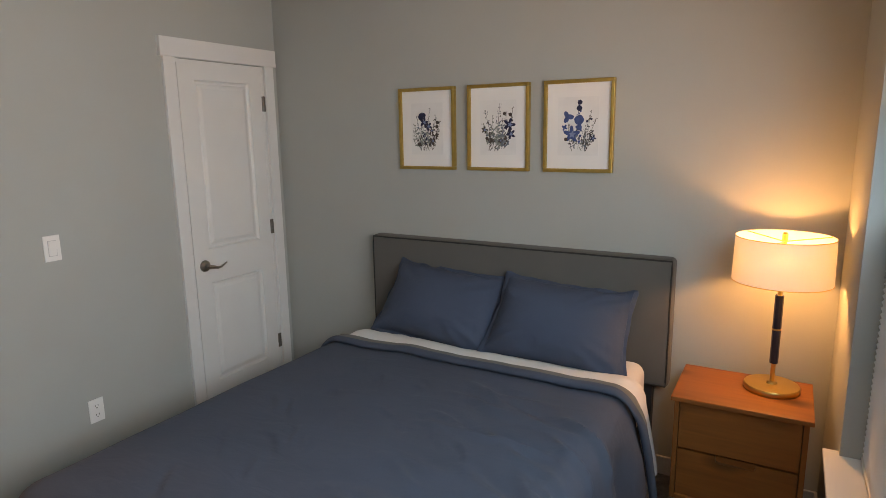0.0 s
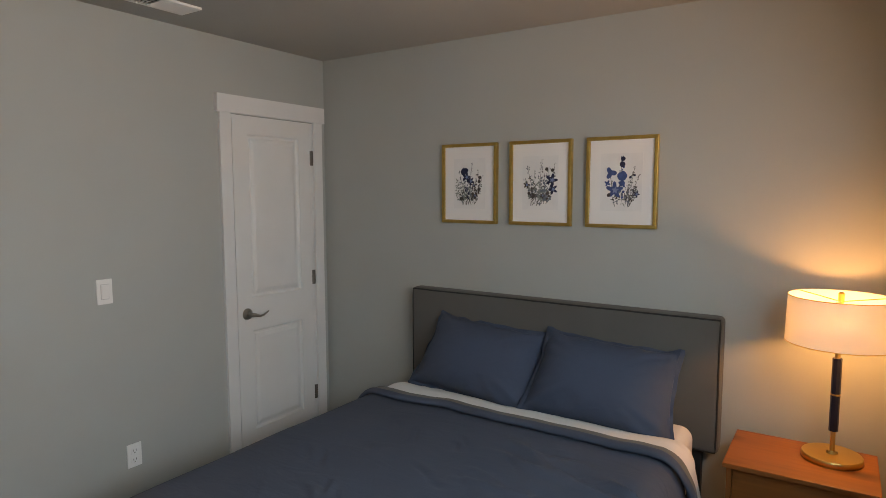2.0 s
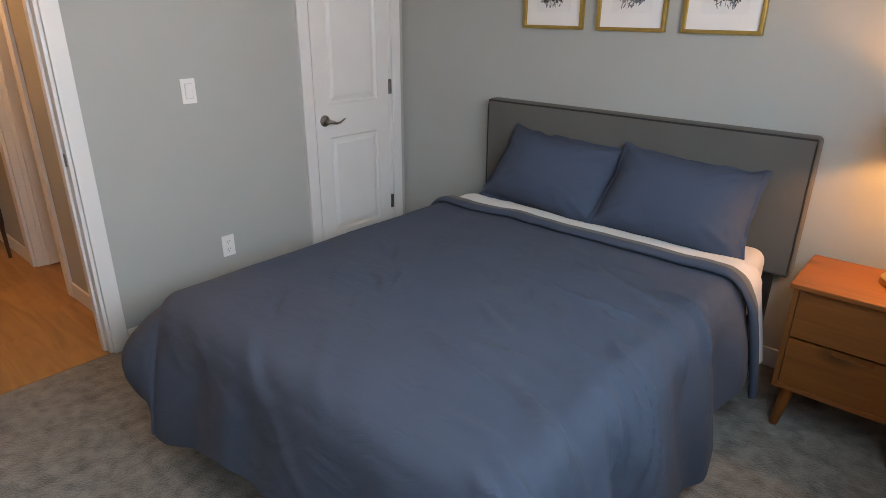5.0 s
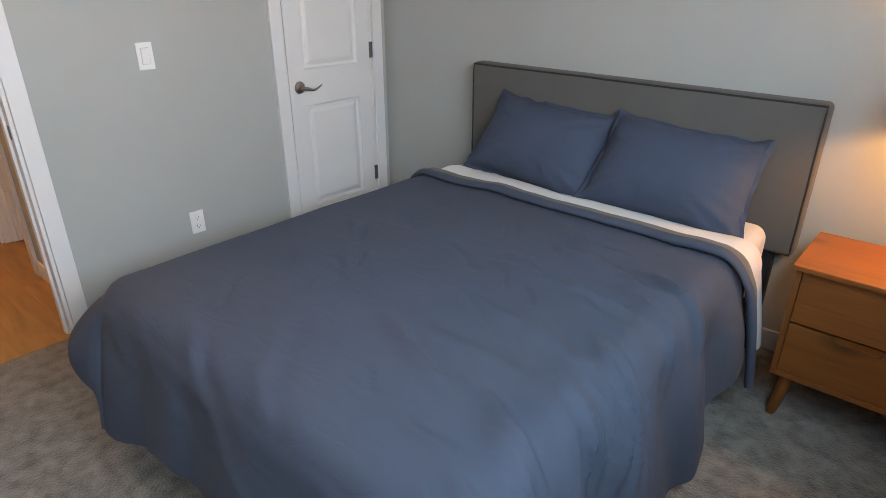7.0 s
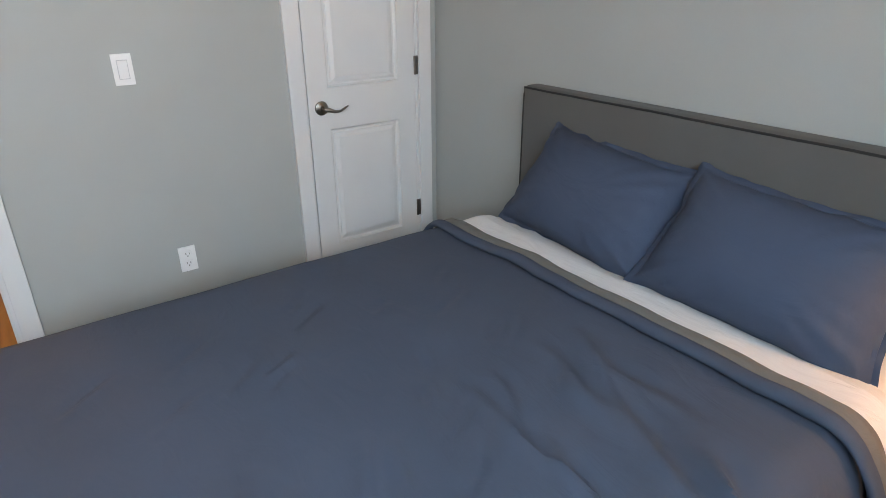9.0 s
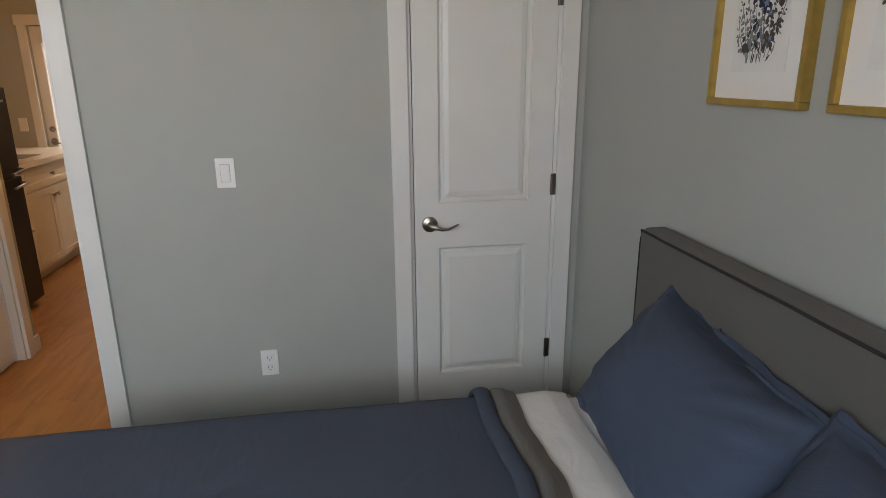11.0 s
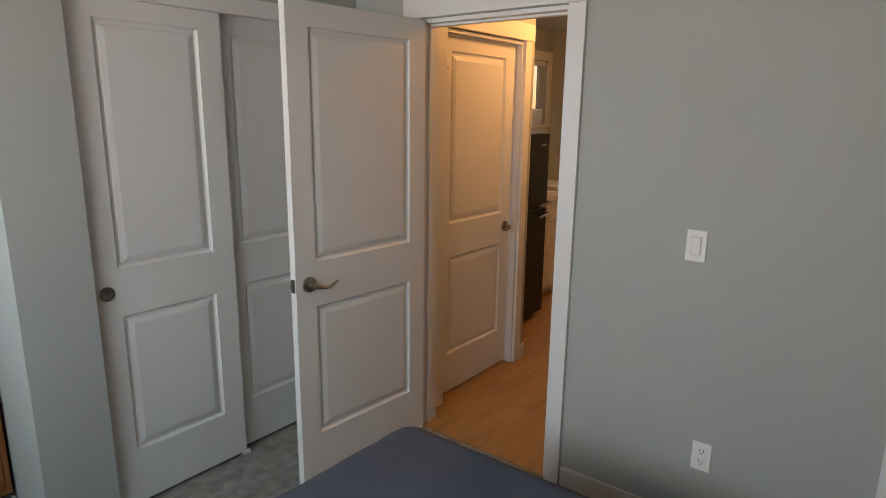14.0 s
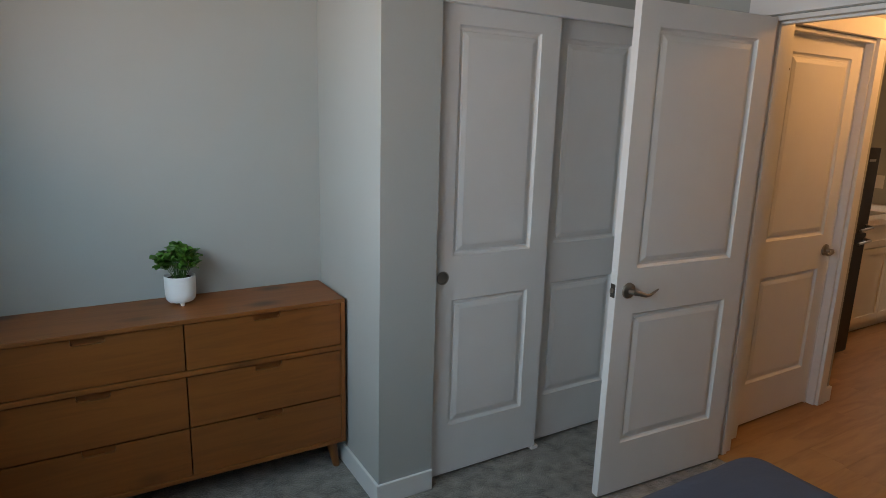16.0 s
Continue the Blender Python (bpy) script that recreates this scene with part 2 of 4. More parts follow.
def tube(points, radius, n=10, bm=None):
    """A round bar along points; radius a number or one a point."""
    bm = bm or bmesh.new()
    pts = [Vector(p) for p in points]
    rad = radius if isinstance(radius, (list, tuple)) else [radius] * len(pts)
    rings = []
    for i, p in enumerate(pts):
        d = (pts[min(i + 1, len(pts) - 1)] - pts[max(i - 1, 0)]).normalized()
        side = d.orthogonal() if abs(d.z) > 0.9 else d.cross(Vector((0, 0, 1))).normalized()
        side.normalize()
        up = d.cross(side).normalized()
        rings.append([bm.verts.new(p + rad[i] * (side * math.cos(2 * math.pi * k / n) + up * math.sin(2 * math.pi * k / n))) for k in range(n)])
    for a, b in zip(rings, rings[1:]):
        for k in range(n):
            bm.faces.new((a[k], a[(k + 1) % n], b[(k + 1) % n], b[k]))
    bm.faces.new(rings[0][::-1])
    bm.faces.new(rings[-1])
    return bm


def slab_outline(outline, y0, y1, bm=None):
    """A flat shape in x and z given by its outline, from y0 to y1."""
    bm = bm or bmesh.new()
    a = [bm.verts.new((x, y0, z)) for x, z in outline]
    b = [bm.verts.new((x, y1, z)) for x, z in outline]
    bm.faces.new(a)
    bm.faces.new(b[::-1])
    for i in range(len(a)):
        j = (i + 1) % len(a)
        bm.faces.new((a[i], b[i], b[j], a[j]))
    return bm


def finish(bm, smooth=False):
    bmesh.ops.recalc_face_normals(bm, faces=bm.faces)
    me = bpy.data.meshes.new("mesh")
    bm.to_mesh(me)
    bm.free()
    if smooth:
        me.polygons.foreach_set("use_smooth", [True] * len(me.polygons))
        me.set_sharp_from_angle(angle=radians(38))
    return me


def thing(name, bm, mat, label, category, group="", kind="", smooth=False):
    ob = new(name, finish(bm, smooth))
    ob.data.materials.append(mat)
    return tagged(ob, label, category, group, kind)


def empty(name, place, label, category, group="", kind=""):
    ob = new(name)
    ob.location = place
    ob.empty_display_size = 0.1
    bpy.context.view_layer.update()
    return tagged(ob, label, category, group, kind)


def part(name, bm, mat, parent, label="", smooth=False, local=False):
    """One mesh under a thing or part. The mesh is given in the world, or with local in the thing's own axes."""
    ob = new(name, finish(bm, smooth))
    ob.data.materials.append(mat)
    ob.parent = parent
    if not local:
        ob.matrix_parent_inverse = parent.matrix_world.inverted()
    if label:
        ob["label"] = label
    bpy.context.view_layer.update()
    return ob


def structure(name, bm, mat, label, category, smooth=False):
    return thing(name, bm, mat, label, category, kind="structure", smooth=smooth)


# ---------------------------------------------------------------- the rooms
W, N_, E_, S_ = -2.80, 2.82, 0.205, -1.00
H = 2.43
DOOR_H = 2.035
D0, D1 = 0.083, 0.845          # bedroom doorway along the west wall
C0, C1 = 2.095, 2.715          # closet door in the west wall
WIN0, WIN1, SILL, HEADZ = -0.45, 2.15, 0.60, 2.08

structure("wall_north", boxes((W - 0.12, E_ + 0.16, N_, N_ + 0.12, -0.05, H)), WALL, "greige painted plaster wall behind the bed", "wall")
structure("wall_south", boxes((W - 0.12, E_ + 0.16, S_ - 0.12, S_, -0.05, H)), WALL, "greige painted plaster wall behind the dresser", "wall")
structure("wall_west", boxes((W - 0.12, W, S_, D0, -0.05, H), (W - 0.12, W, D0, D1, DOOR_H, H), (W - 0.12, W, D1, C0, -0.05, H), (W - 0.12, W, C0, C1, DOOR_H, H), (W - 0.12, W, C1, N_, -0.05, H)), WALL, "greige painted wall with two doorways", "wall")
structure("wall_east", boxes((E_, E_ + 0.16, S_, WIN0, -0.05, H), (E_, E_ + 0.16, WIN1, N_, -0.05, H), (E_, E_ + 0.16, WIN0, WIN1, -0.05, SILL - 0.02), (E_, E_ + 0.16, WIN0, WIN1, HEADZ, H)), WALL, "greige painted wall with a wide window", "wall")
CLX0, CLX1, CLY = -2.64, -1.45, -0.334
structure("wall_closet_front", boxes((CLX1, -1.2, CLY - 0.12, CLY, -0.05, H), (CLX0, CLX1, CLY - 0.12, CLY, 2.04, H), (W, CLX0, CLY - 0.12, CLY, -0.05, H)), WALL, "greige painted wall round the sliding closet doors", "wall")
structure("wall_closet_side", boxes((-1.30, -1.2, S_, CLY - 0.12, -0.05, H)), WALL, "greige painted side wall of the closet", "wall")
structure("ceiling", boxes((-6.6, E_ + 0.16, -1.4, N_ + 0.12, H, H + 0.12)), CEIL, "plain flat painted ceiling", "ceiling")

# hall and kitchen
HN, HS = 0.95, 0.02
KW, KS = -6.40, -1.20
B0, B1 = -4.22, -3.64           # the doorway in the hall's north wall
K0, K1 = -3.83, -3.06           # the closed door in the hall's south wall
structure("wall_hall_north", boxes((B1, W - 0.12, HN, HN + 0.11, -0.05, H), (B0, B1, HN, HN + 0.11, DOOR_H, H), (KW, B0, HN, HN + 0.11, -0.05, H)), WALL, "greige painted hall wall with a doorway", "wall")
structure("wall_hall_south", boxes((K1, W - 0.12, HS - 0.11, HS, -0.05, H), (K0, K1, HS - 0.11, HS, DOOR_H, H), (-3.955, K0, HS - 0.11, HS, -0.05, H)), WALL, "greige painted hall wall with a closed door", "wall")
structure("wall_hall_corner", boxes((-3.955, -3.85, KS, HS - 0.11, -0.05, H)), WALL, "greige painted wall beside the fridge", "wall")
structure("wall_closed_room", boxes((-3.84, W - 0.12, -0.95, -0.90, -0.05, H)), WALL, "plain wall behind the closed hall door", "wall")
KWX0, KWX1, KWZ0, KWZ1 = -6.33, -5.62, 1.50, 2.13   # window in the kitchen's south wall
structure("wall_kitchen_south", boxes((KW - 0.12, KWX0, KS - 0.12, KS, -0.05, H), (KWX1, -3.85, KS - 0.12, KS, -0.05, H), (KWX0, KWX1, KS - 0.12, KS, -0.05, KWZ0), (KWX0, KWX1, KS - 0.12, KS, KWZ1, H)), WALL, "greige painted kitchen wall with a window", "wall")
KD0, KD1, KDH = -0.820, -0.030, 1.955
structure("wall_kitchen_west", boxes((KW - 0.12, KW, KS, KD0, -0.05, H), (KW - 0.12, KW, KD1, HN + 0.11, -0.05, H), (KW - 0.12, KW, KD0, KD1, KDH, H)), WALL, "greige painted kitchen wall with a glazed door", "wall")
structure("wall_back_room", boxes((-4.5, -4.4, HN + 0.11, 2.3, -0.05, H), (-3.5, -3.4, HN + 0.11, 2.3, -0.05, H), (-4.5, -3.4, 2.3, 2.4, -0.05, H)), WALL, "plain walls of the room off the hall", "wall")

floor = structure("floor_carpet", boxes((W, E_, S_, N_, -0.05, 0.0)), CARPET, "mottled grey beige carpet of the bedroom", "floor")
ground = structure("ground", boxes((-300, 300, -300, 300, -0.75, -0.60)), GRASS, "dry brown yard ground outside", "ground")

# skirting boards
BB, BT = 0.092, 0.013


def skirting(name, *runs):
    bm = bmesh.new()
    for x0, x1, y0, y1 in runs:
        box(bm, x0, x1, y0, y1, 0.0, BB, bevel=0.003)
    return structure(name, bm, WHITE, "white painted wooden skirting board", "baseboard")


skirting("baseboard_north", (W + BT, E_ - BT, N_ - BT, N_))
skirting("baseboard_east", (E_ - BT, E_, S_ + BT, N_))
skirting("baseboard_south", (-1.2 + BT, E_ - BT, S_, S_ + BT))
skirting("baseboard_west", (W, W + BT, D1 + 0.072, C0 - 0.072), (W, W + BT, CLY, D0 - 0.072), (W, W + BT, C1 + 0.066, N_ - BT))
skirting("baseboard_closet", (-1.2, -1.2 + BT, S_, CLY + BT), (CLX1, -1.2 - 0.0005, CLY, CLY + BT))
skirting("baseboard_hall", (B1 + 0.07, W - 0.12, HN - BT, HN), (KW, B0 - 0.07, HN - BT, HN), (-3.955, K0 - 0.07, HS, HS + BT), (-3.955 - BT, -3.955, -0.28, HS + BT))


def doorway_trim(name, axis, face, lo, hi, out, wall, stop=True, label="white painted wooden door casing and jamb"):
    """Casing with a thicker head board on one face of a wall, and the jamb through it. axis: along which the wall runs."""
    sign, bm = out, bmesh.new()
    jam = 0.018
    c, head, over = 0.07, 0.095, 0.014

    def put(a0, a1, f0, f1, z0, z1, bev=0.002):
        f0, f1 = sorted((face + sign * f0, face + sign * f1))
        if axis == "y":
            box(bm, f0, f1, a0, a1, z0, z1, bevel=bev)
        else:
            box(bm, a0, a1, f0, f1, z0, z1, bevel=bev)

    put(lo - c + 0.004, lo + 0.004, 0.0, 0.018, 0.0, DOOR_H + 0.002)
    put(hi - 0.004, hi + c - 0.004, 0.0, 0.018, 0.0, DOOR_H + 0.002)
    put(lo - c - over, hi + c + over, 0.0, 0.025, DOOR_H + 0.002, DOOR_H + 0.002 + head)
    put(lo, lo + jam, -wall, -0.0005, 0.0, DOOR_H - 0.002, 0.001)
    put(hi - jam, hi, -wall, -0.0005, 0.0, DOOR_H - 0.002, 0.001)
    put(lo + jam, hi - jam, -wall, -0.0005, DOOR_H - jam - 0.002, DOOR_H - 0.002, 0.001)
    if stop:
        put(lo + jam, lo + jam + 0.011, -0.075, -0.042, 0.0, DOOR_H - jam - 0.002, 0.002)
        put(hi - jam - 0.011, hi - jam, -0.075, -0.042, 0.0, DOOR_H - jam - 0.002, 0.002)
        put(lo + jam, hi - jam, -0.075, -0.042, DOOR_H - jam - 0.013, DOOR_H - jam - 0.002, 0.002)
    return structure(name, bm, WHITE, label, "door trim")


doorway_trim("trim_bedroom_doorway", "y", W, D0, D1, 1, 0.12)
doorway_trim("trim_closet_doorway", "y", W, C0, C1, 1, 0.12)
doorway_trim("trim_hall_door", "x", HS, K0, K1, 1, 0.11)
doorway_trim("trim_hall_doorway", "x", HN, B0, B1, -1, 0.11)


def leaf(width, height, thick=0.035, margin=0.10, rails=(0.232, 0.812, 1.003, 1.92)):
    """A two-panel door: raised panels in moulded recesses on both faces. x from 0 to width, y from 0 to thick, z from 0."""
    bm = bmesh.new()
    xs, zs = [0, margin, width - margin, width], [0, *rails, height]
    for y, s in ((0, 1), (thick, -1)):
        grid = [[bm.verts.new((x, y, z)) for x in xs] for z in zs]
        for j in range(5):
            for i in range(3):
                q = (grid[j][i], grid[j][i + 1], grid[j + 1][i + 1], grid[j + 1][i])
                if i != 1 or j not in (1, 3):
                    bm.faces.new(q)
                    continue
                ring = list(q)
                for inset, deep in ((0.003, 0.007), (0.010, 0.0135), (0.020, 0.0135), (0.024, 0.009), (0.044, 0.003)):
                    nxt = [bm.verts.new((x, y + s * deep, z)) for x, z in ((xs[1] + inset, zs[j] + inset), (xs[2] - inset, zs[j] + inset), (xs[2] - inset, zs[j + 1] - inset), (xs[1] + inset, zs[j + 1] - inset))]
                    for k in range(4):
                        bm.faces.new((ring[k], ring[(k + 1) % 4], nxt[(k + 1) % 4], nxt[k]))
                    ring = nxt
                bm.faces.new(ring)
    for a, b in (((0, 0), (0, 1)), ((width, 0), (width, 1))):
        x = a[0]
        bm.faces.new([bm.verts.new(p) for p in ((x, 0, 0), (x, thick, 0), (x, thick, height), (x, 0, height))])
    for z in (0, height):
        bm.faces.new([bm.verts.new(p) for p in ((0, 0, z), (width, 0, z), (width, thick, z), (0, thick, z))])
    bmesh.ops.remove_doubles(bm, verts=bm.verts, dist=0.0002)
    return bm


def lever_set(x, y, z, s, d):
    """A round rose and a curved lever on the face y of a door; s: the side it stands out to, d: the way that the lever points."""
    rose = lathe([(0.030, 0), (0.033, 0.003), (0.031, 0.010), (0.020, 0.014), (0.012, 0.016), (0.011, 0.045), (0.0, 0.046)], n=28)
    bmesh.ops.transform(rose, matrix=pose(x, y, z, -90 * s), verts=rose.verts)
    pts = [(x, y + s * 0.040, z), (x + d * 0.018, y + s * 0.052, z - 0.003), (x + d * 0.045, y + s * 0.055, z - 0.012), (x + d * 0.070, y + s * 0.054, z - 0.012), (x + d * 0.092, y + s * 0.053, z - 0.002), (x + d * 0.112, y + s * 0.052, z + 0.007)]
    return rose, tube(pts, [0.0105, 0.010, 0.0075, 0.006, 0.005, 0.0035], n=12)


def hinge(parent, place, turn=0.0):
    bm = boxes((-0.002, 0.030, -0.004, 0.0, -0.0445, 0.0445))
    for i in range(3):
        lathe([(0.0065, -0.0445 + i * 0.0297), (0.0065, -0.0445 + (i + 1) * 0.0297 - 0.001)], n=12, bm=bm)
    bmesh.ops.transform(bm, matrix=pose(*place, 0, 0, turn), verts=bm.verts)
    return part("hinge", bm, HINGE, parent, "aged nickel butt hinge", smooth=True)


def hung_door(name, m, width, label, lever=True, handed=1, lever_both=False):
    door = new(name)
    door.matrix_world = m
    bpy.context.view_layer.update()
    tagged(door, label, "door", kind="structure")
    part("door_leaf", leaf(width, 2.012), WHITE, door, local=True)
    if lever:
        for face, s in (((0.0, -1), (0.035, 1)) if lever_both else (((0.0, -1),) if handed < 0 else ((0.035, 1),))):
            rose, arm = lever_set(width - 0.062, face, 0.915, s, -1)
            h = part("door_handle", rose, NICKEL, door, "satin nickel lever handle", smooth=True, local=True)
            part("lever", arm, NICKEL, h, smooth=True, local=True)
    return door


# the closet door in the west wall: hinged at its north side, flush with the bedroom face
d = hung_door("door_1", pose(W - 0.036, C1 - 0.020, 0.012, 0, 0, -90), C1 - C0 - 0.042, "closed white two-panel door with nickel lever handle")
for z in (0.335, 1.078, 1.820):
    hinge(d, (W + 0.003, C1 - 0.020, z), 90)
# the bedroom door, open against the closet
d = hung_door("door_2", pose(W + 0.018, D0 + 0.012, 0.012, 0, 0, -3.9), 0.745, "open white two-panel bedroom door with nickel lever", lever_both=True)
latch = boxes((0.7452, 0.7475, 0.006, 0.029, 0.887, 0.943))
part("latch_plate", latch, HINGE, d, "nickel latch plate", local=True)
part("latch_bolt", boxes((0.7475, 0.757, 0.011, 0.024, 0.907, 0.925), bevel=0.002), NICKEL, d, local=True)
part("strike_plate", boxes((W - 0.05, W - 0.018, D1 - 0.0195, D1 - 0.0178, 0.90, 0.955)), HINGE, bpy.data.objects["trim_bedroom_doorway"], "nickel strike plate")
# the closed door in the hall
d = hung_door("door_3", pose(K1 - 0.020, HS - 0.045, 0.012, 0, 0, 180), K1 - K0 - 0.042, "closed white two-panel hall door with nickel lever", handed=-1)
part("hinge_pin", boxes((K1 - 0.036, K1 - 0.008, HS - 0.010, HS + 0.003, 1.838, 1.848), bevel=0.002), HINGE, d, "aged nickel hinge tip")
# the door off the hall, open into the far room
d = hung_door("door_4", pose(B0 + 0.060, HN + 0.065, 0.012, 0, 0, 88), 0.53, "open white door of the room off the hall", lever_both=True)
for z in (0.335, 1.078, 1.820):
    part("hinge", boxes((B0 + 0.0185, B0 + 0.0205, HN + 0.045, HN + 0.100, z - 0.045, z + 0.045), bevel=0.0008), HINGE, bpy.data.objects["trim_hall_doorway"], "aged nickel hinge leaf")

# sliding closet doors
door_w = 0.605
for x, y, nm in ((CLX1 - 0.004, CLY - 0.075, "door_5"), (CLX0 + door_w + 0.004, CLY - 0.118, "door_6")):
    d = new(nm)
    d.matrix_world = pose(x, y, 0.016, 0, 0, 180)
    bpy.context.view_layer.update()
    tagged(d, "white two-panel sliding closet door", "sliding door", kind="structure")
    bm = leaf(door_w, 2.0, 0.032)
    bmesh.ops.translate(bm, vec=(0, -0.032, 0), verts=bm.verts)
    part("door_leaf", bm, WHITE, d, local=True)
    if nm == "door_5":
        pull = lathe([(0.026, 0), (0.029, 0.001), (0.029, 0.003), (0.024, 0.0032), (0.021, -0.004), (0.0, -0.0045)], n=28)
        bmesh.ops.transform(pull, matrix=pose(0.052, -0.0325, 0.915, 90), verts=pull.verts)
        part("finger_pull", pull, NICKEL, d, "round satin nickel finger pull", smooth=True, local=True)
structure("trim_closet_fascia", boxes((CLX0 - 0.0, CLX1 + 0.0, CLY - 0.030, CLY + 0.004, 2.005, 2.075), bevel=0.002), WHITE, "white painted fascia over the sliding doors", "trim")
structure("closet_door_guide", boxes((CLX1 - door_w - 0.022, CLX1 - door_w + 0.018, CLY - 0.125, CLY - 0.035, 0.0, 0.018), bevel=0.003), PLASTIC, "small white plastic sliding door guide", "door guide")

# the bedroom window with its stool, sashes, glass and cellular shade
structure("trim_window_stool", boxes((E_ - 0.045, E_ + 0.10, WIN0 - 0.035, WIN1 + 0.035, SILL - 0.02, SILL), bevel=0.004), WHITE, "white painted window stool", "window sill")
structure("trim_window_apron", boxes((E_ - 0.014, E_, WIN0 - 0.02, WIN1 + 0.02, SILL - 0.095, SILL - 0.021), bevel=0.002), WHITE, "white painted apron under the window", "trim")
win = empty("window_1", (E_ + 0.12, (WIN0 + WIN1) / 2, SILL), "wide white vinyl window with lowered pleated shades", "window", kind="structure")
bm = bmesh.new()
fx0, fx1 = E_ + 0.105, E_ + 0.150
mids = [WIN0, WIN0 + (WIN1 - WIN0) / 2, WIN1]
box(bm, fx0, fx1, WIN0, WIN1, SILL, SILL + 0.05, 0.003)
box(bm, fx0, fx1, WIN0, WIN1, HEADZ - 0.05, HEADZ, 0.003)
for y in (WIN0, mids[1] - 0.03, WIN1 - 0.05):
    box(bm, fx0, fx1, y, y + 0.05 + (0.01 if y == mids[1] - 0.03 else 0), SILL + 0.05, HEADZ - 0.05, 0.003)
part("window_frame", bm, WHITE, win)
for a, b in ((WIN0 + 0.05, mids[1] - 0.03), (mids[1] + 0.03, WIN1 - 0.05)):
    pane = part("pane", boxes((fx0 + 0.020, fx0 + 0.024, a, b, SILL + 0.05, HEADZ - 0.05)), GLASS, win)
    pane.visible_shadow = False
for k, (a, b) in enumerate(((WIN0 + 0.012, mids[1] - 0.006), (mids[1] + 0.006, WIN1 - 0.012))):
    sh = empty("window_shade", (E_ + 0.07, (a + b) / 2, SILL), "white pleated cellular shade lowered from the top", "window shade", group="pleated window shades")
    bm, top, pleat = bmesh.new(), 1.36, 0.019
    rows_, n = [], int((top - SILL - 0.02) / pleat)
    for side in (-1, 1):
        prev = None
        for i in range(2 * n + 1):
            z = SILL + 0.02 + i * pleat / 2
            x = E_ + 0.070 + side * (0.004 + (0.008 if i % 2 else 0))
            cur = (bm.verts.new((x, a, z)), bm.verts.new((x, b, z)))
            if prev:
                bm.faces.new((prev[0], prev[1], cur[1], cur[0]))
            prev = cur
    part("pleats", bm, BLIND, sh)
    part("bottom_rail", boxes((E_ + 0.056, E_ + 0.084, a, b, SILL + 0.002, SILL + 0.020), bevel=0.003), WHITE, sh)
    part("top_rail", boxes((E_ + 0.056, E_ + 0.084, a, b, top, top + 0.020), bevel=0.003), WHITE, sh)

# ceiling register
vent = empty("ceiling_vent", (-2.515, 1.525, H), "white steel ceiling air register, painted shade behind louvres", "air vent")
bm = bmesh.new()
vx0, vx1, vy0, vy1 = -2.59, -2.44, 1.35, 1.70
for s in ((vx0, vx1, vy0, vy0 + 0.022), (vx0, vx1, vy1 - 0.022, vy1), (vx0, vx0 + 0.022, vy0 + 0.022, vy1 - 0.022), (vx1 - 0.022, vx1, vy0 + 0.022, vy1 - 0.022)):
    box(bm, *s, H - 0.012, H, bevel=0.003)
part("frame", bm, PLASTIC, vent)
# black sheet painting the duct's shade behind the white louvres
part("duct_shade", boxes((vx0 + 0.02, vx1 - 0.02, vy0 + 0.02, vy1 - 0.02, H - 0.003, H - 0.001)), DARK, vent)
for i in range(18):
    y = vy0 + 0.030 + i * 0.0172
    bm = boxes((vx0 + 0.022, vx1 - 0.022, -0.009, 0.009, -0.0006, 0.0006))
    bmesh.ops.transform(bm, matrix=pose(0, y, H - 0.0105, 42 if i < 9 else -42), verts=bm.verts)
    part("louvre", bm, PLASTIC, vent)

# switch and outlet
sw = empty("light_switch", (W, 1.392, 1.165), "white rocker light switch on the greige wall", "light switch")
part("plate", boxes((W, W + 0.006, 1.357, 1.427, 1.108, 1.222), bevel=0.002), PLASTIC, sw)
bm = boxes((-0.002, 0.004, -0.0165, 0.0165, -0.033, 0.033), bevel=0.0015)
bmesh.ops.transform(bm, matrix=pose(W + 0.0065, 1.392, 1.165, 0, 4, 0), verts=bm.verts)
part("rocker", bm, PLASTIC, sw)
# grey sheet round the rocker: the seam's shade put in as colour
part("rocker_gap_shade", boxes((W + 0.0055, W + 0.0064, 1.3735, 1.4105, 1.130, 1.200)), material("grey_gap_shade", (0.5, 0.5, 0.5), 0.6), sw)
ou = empty("wall_outlet", (W, 1.491, 0.36), "white duplex wall outlet near the floor", "outlet")
part("plate", boxes((W, W + 0.006, 1.456, 1.526, 0.303, 0.417), bevel=0.002), PLASTIC, ou)
for z in (0.338, 0.382):
    so = part("socket", boxes((W + 0.0055, W + 0.0078, 1.4745, 1.5075, z - 0.0145, z + 0.0145), bevel=0.001), PLASTIC, ou)
    # no holes are cut: dark chips on the socket paint their inner shade
    for y, zz in ((1.484, z + 0.003), (1.498, z + 0.003)):
        part("slot_shade", boxes((W + 0.0076, W + 0.0081, y - 0.0012, y + 0.0012, zz - 0.005, zz + 0.005)), DARK, so)
    part("ground_hole_shade", boxes((W + 0.0076, W + 0.0081, 1.4885, 1.4935, z - 0.0105, z - 0.006)), DARK, so)

# ---------------------------------------------------------------- the bed
BX0, BX1, BY0, BY1, BTOP = -1.965, -0.485, 0.74, 2.71, 0.585
bed = empty("bed", (-1.225, 1.72, 0), "queen bed with a grey tweed upholstered headboard", "bed")
part("base", boxes((BX0 + 0.02, BX1 - 0.02, BY0 + 0.02, 2.70, 0.16, 0.30), bevel=0.008), BLACK, bed)
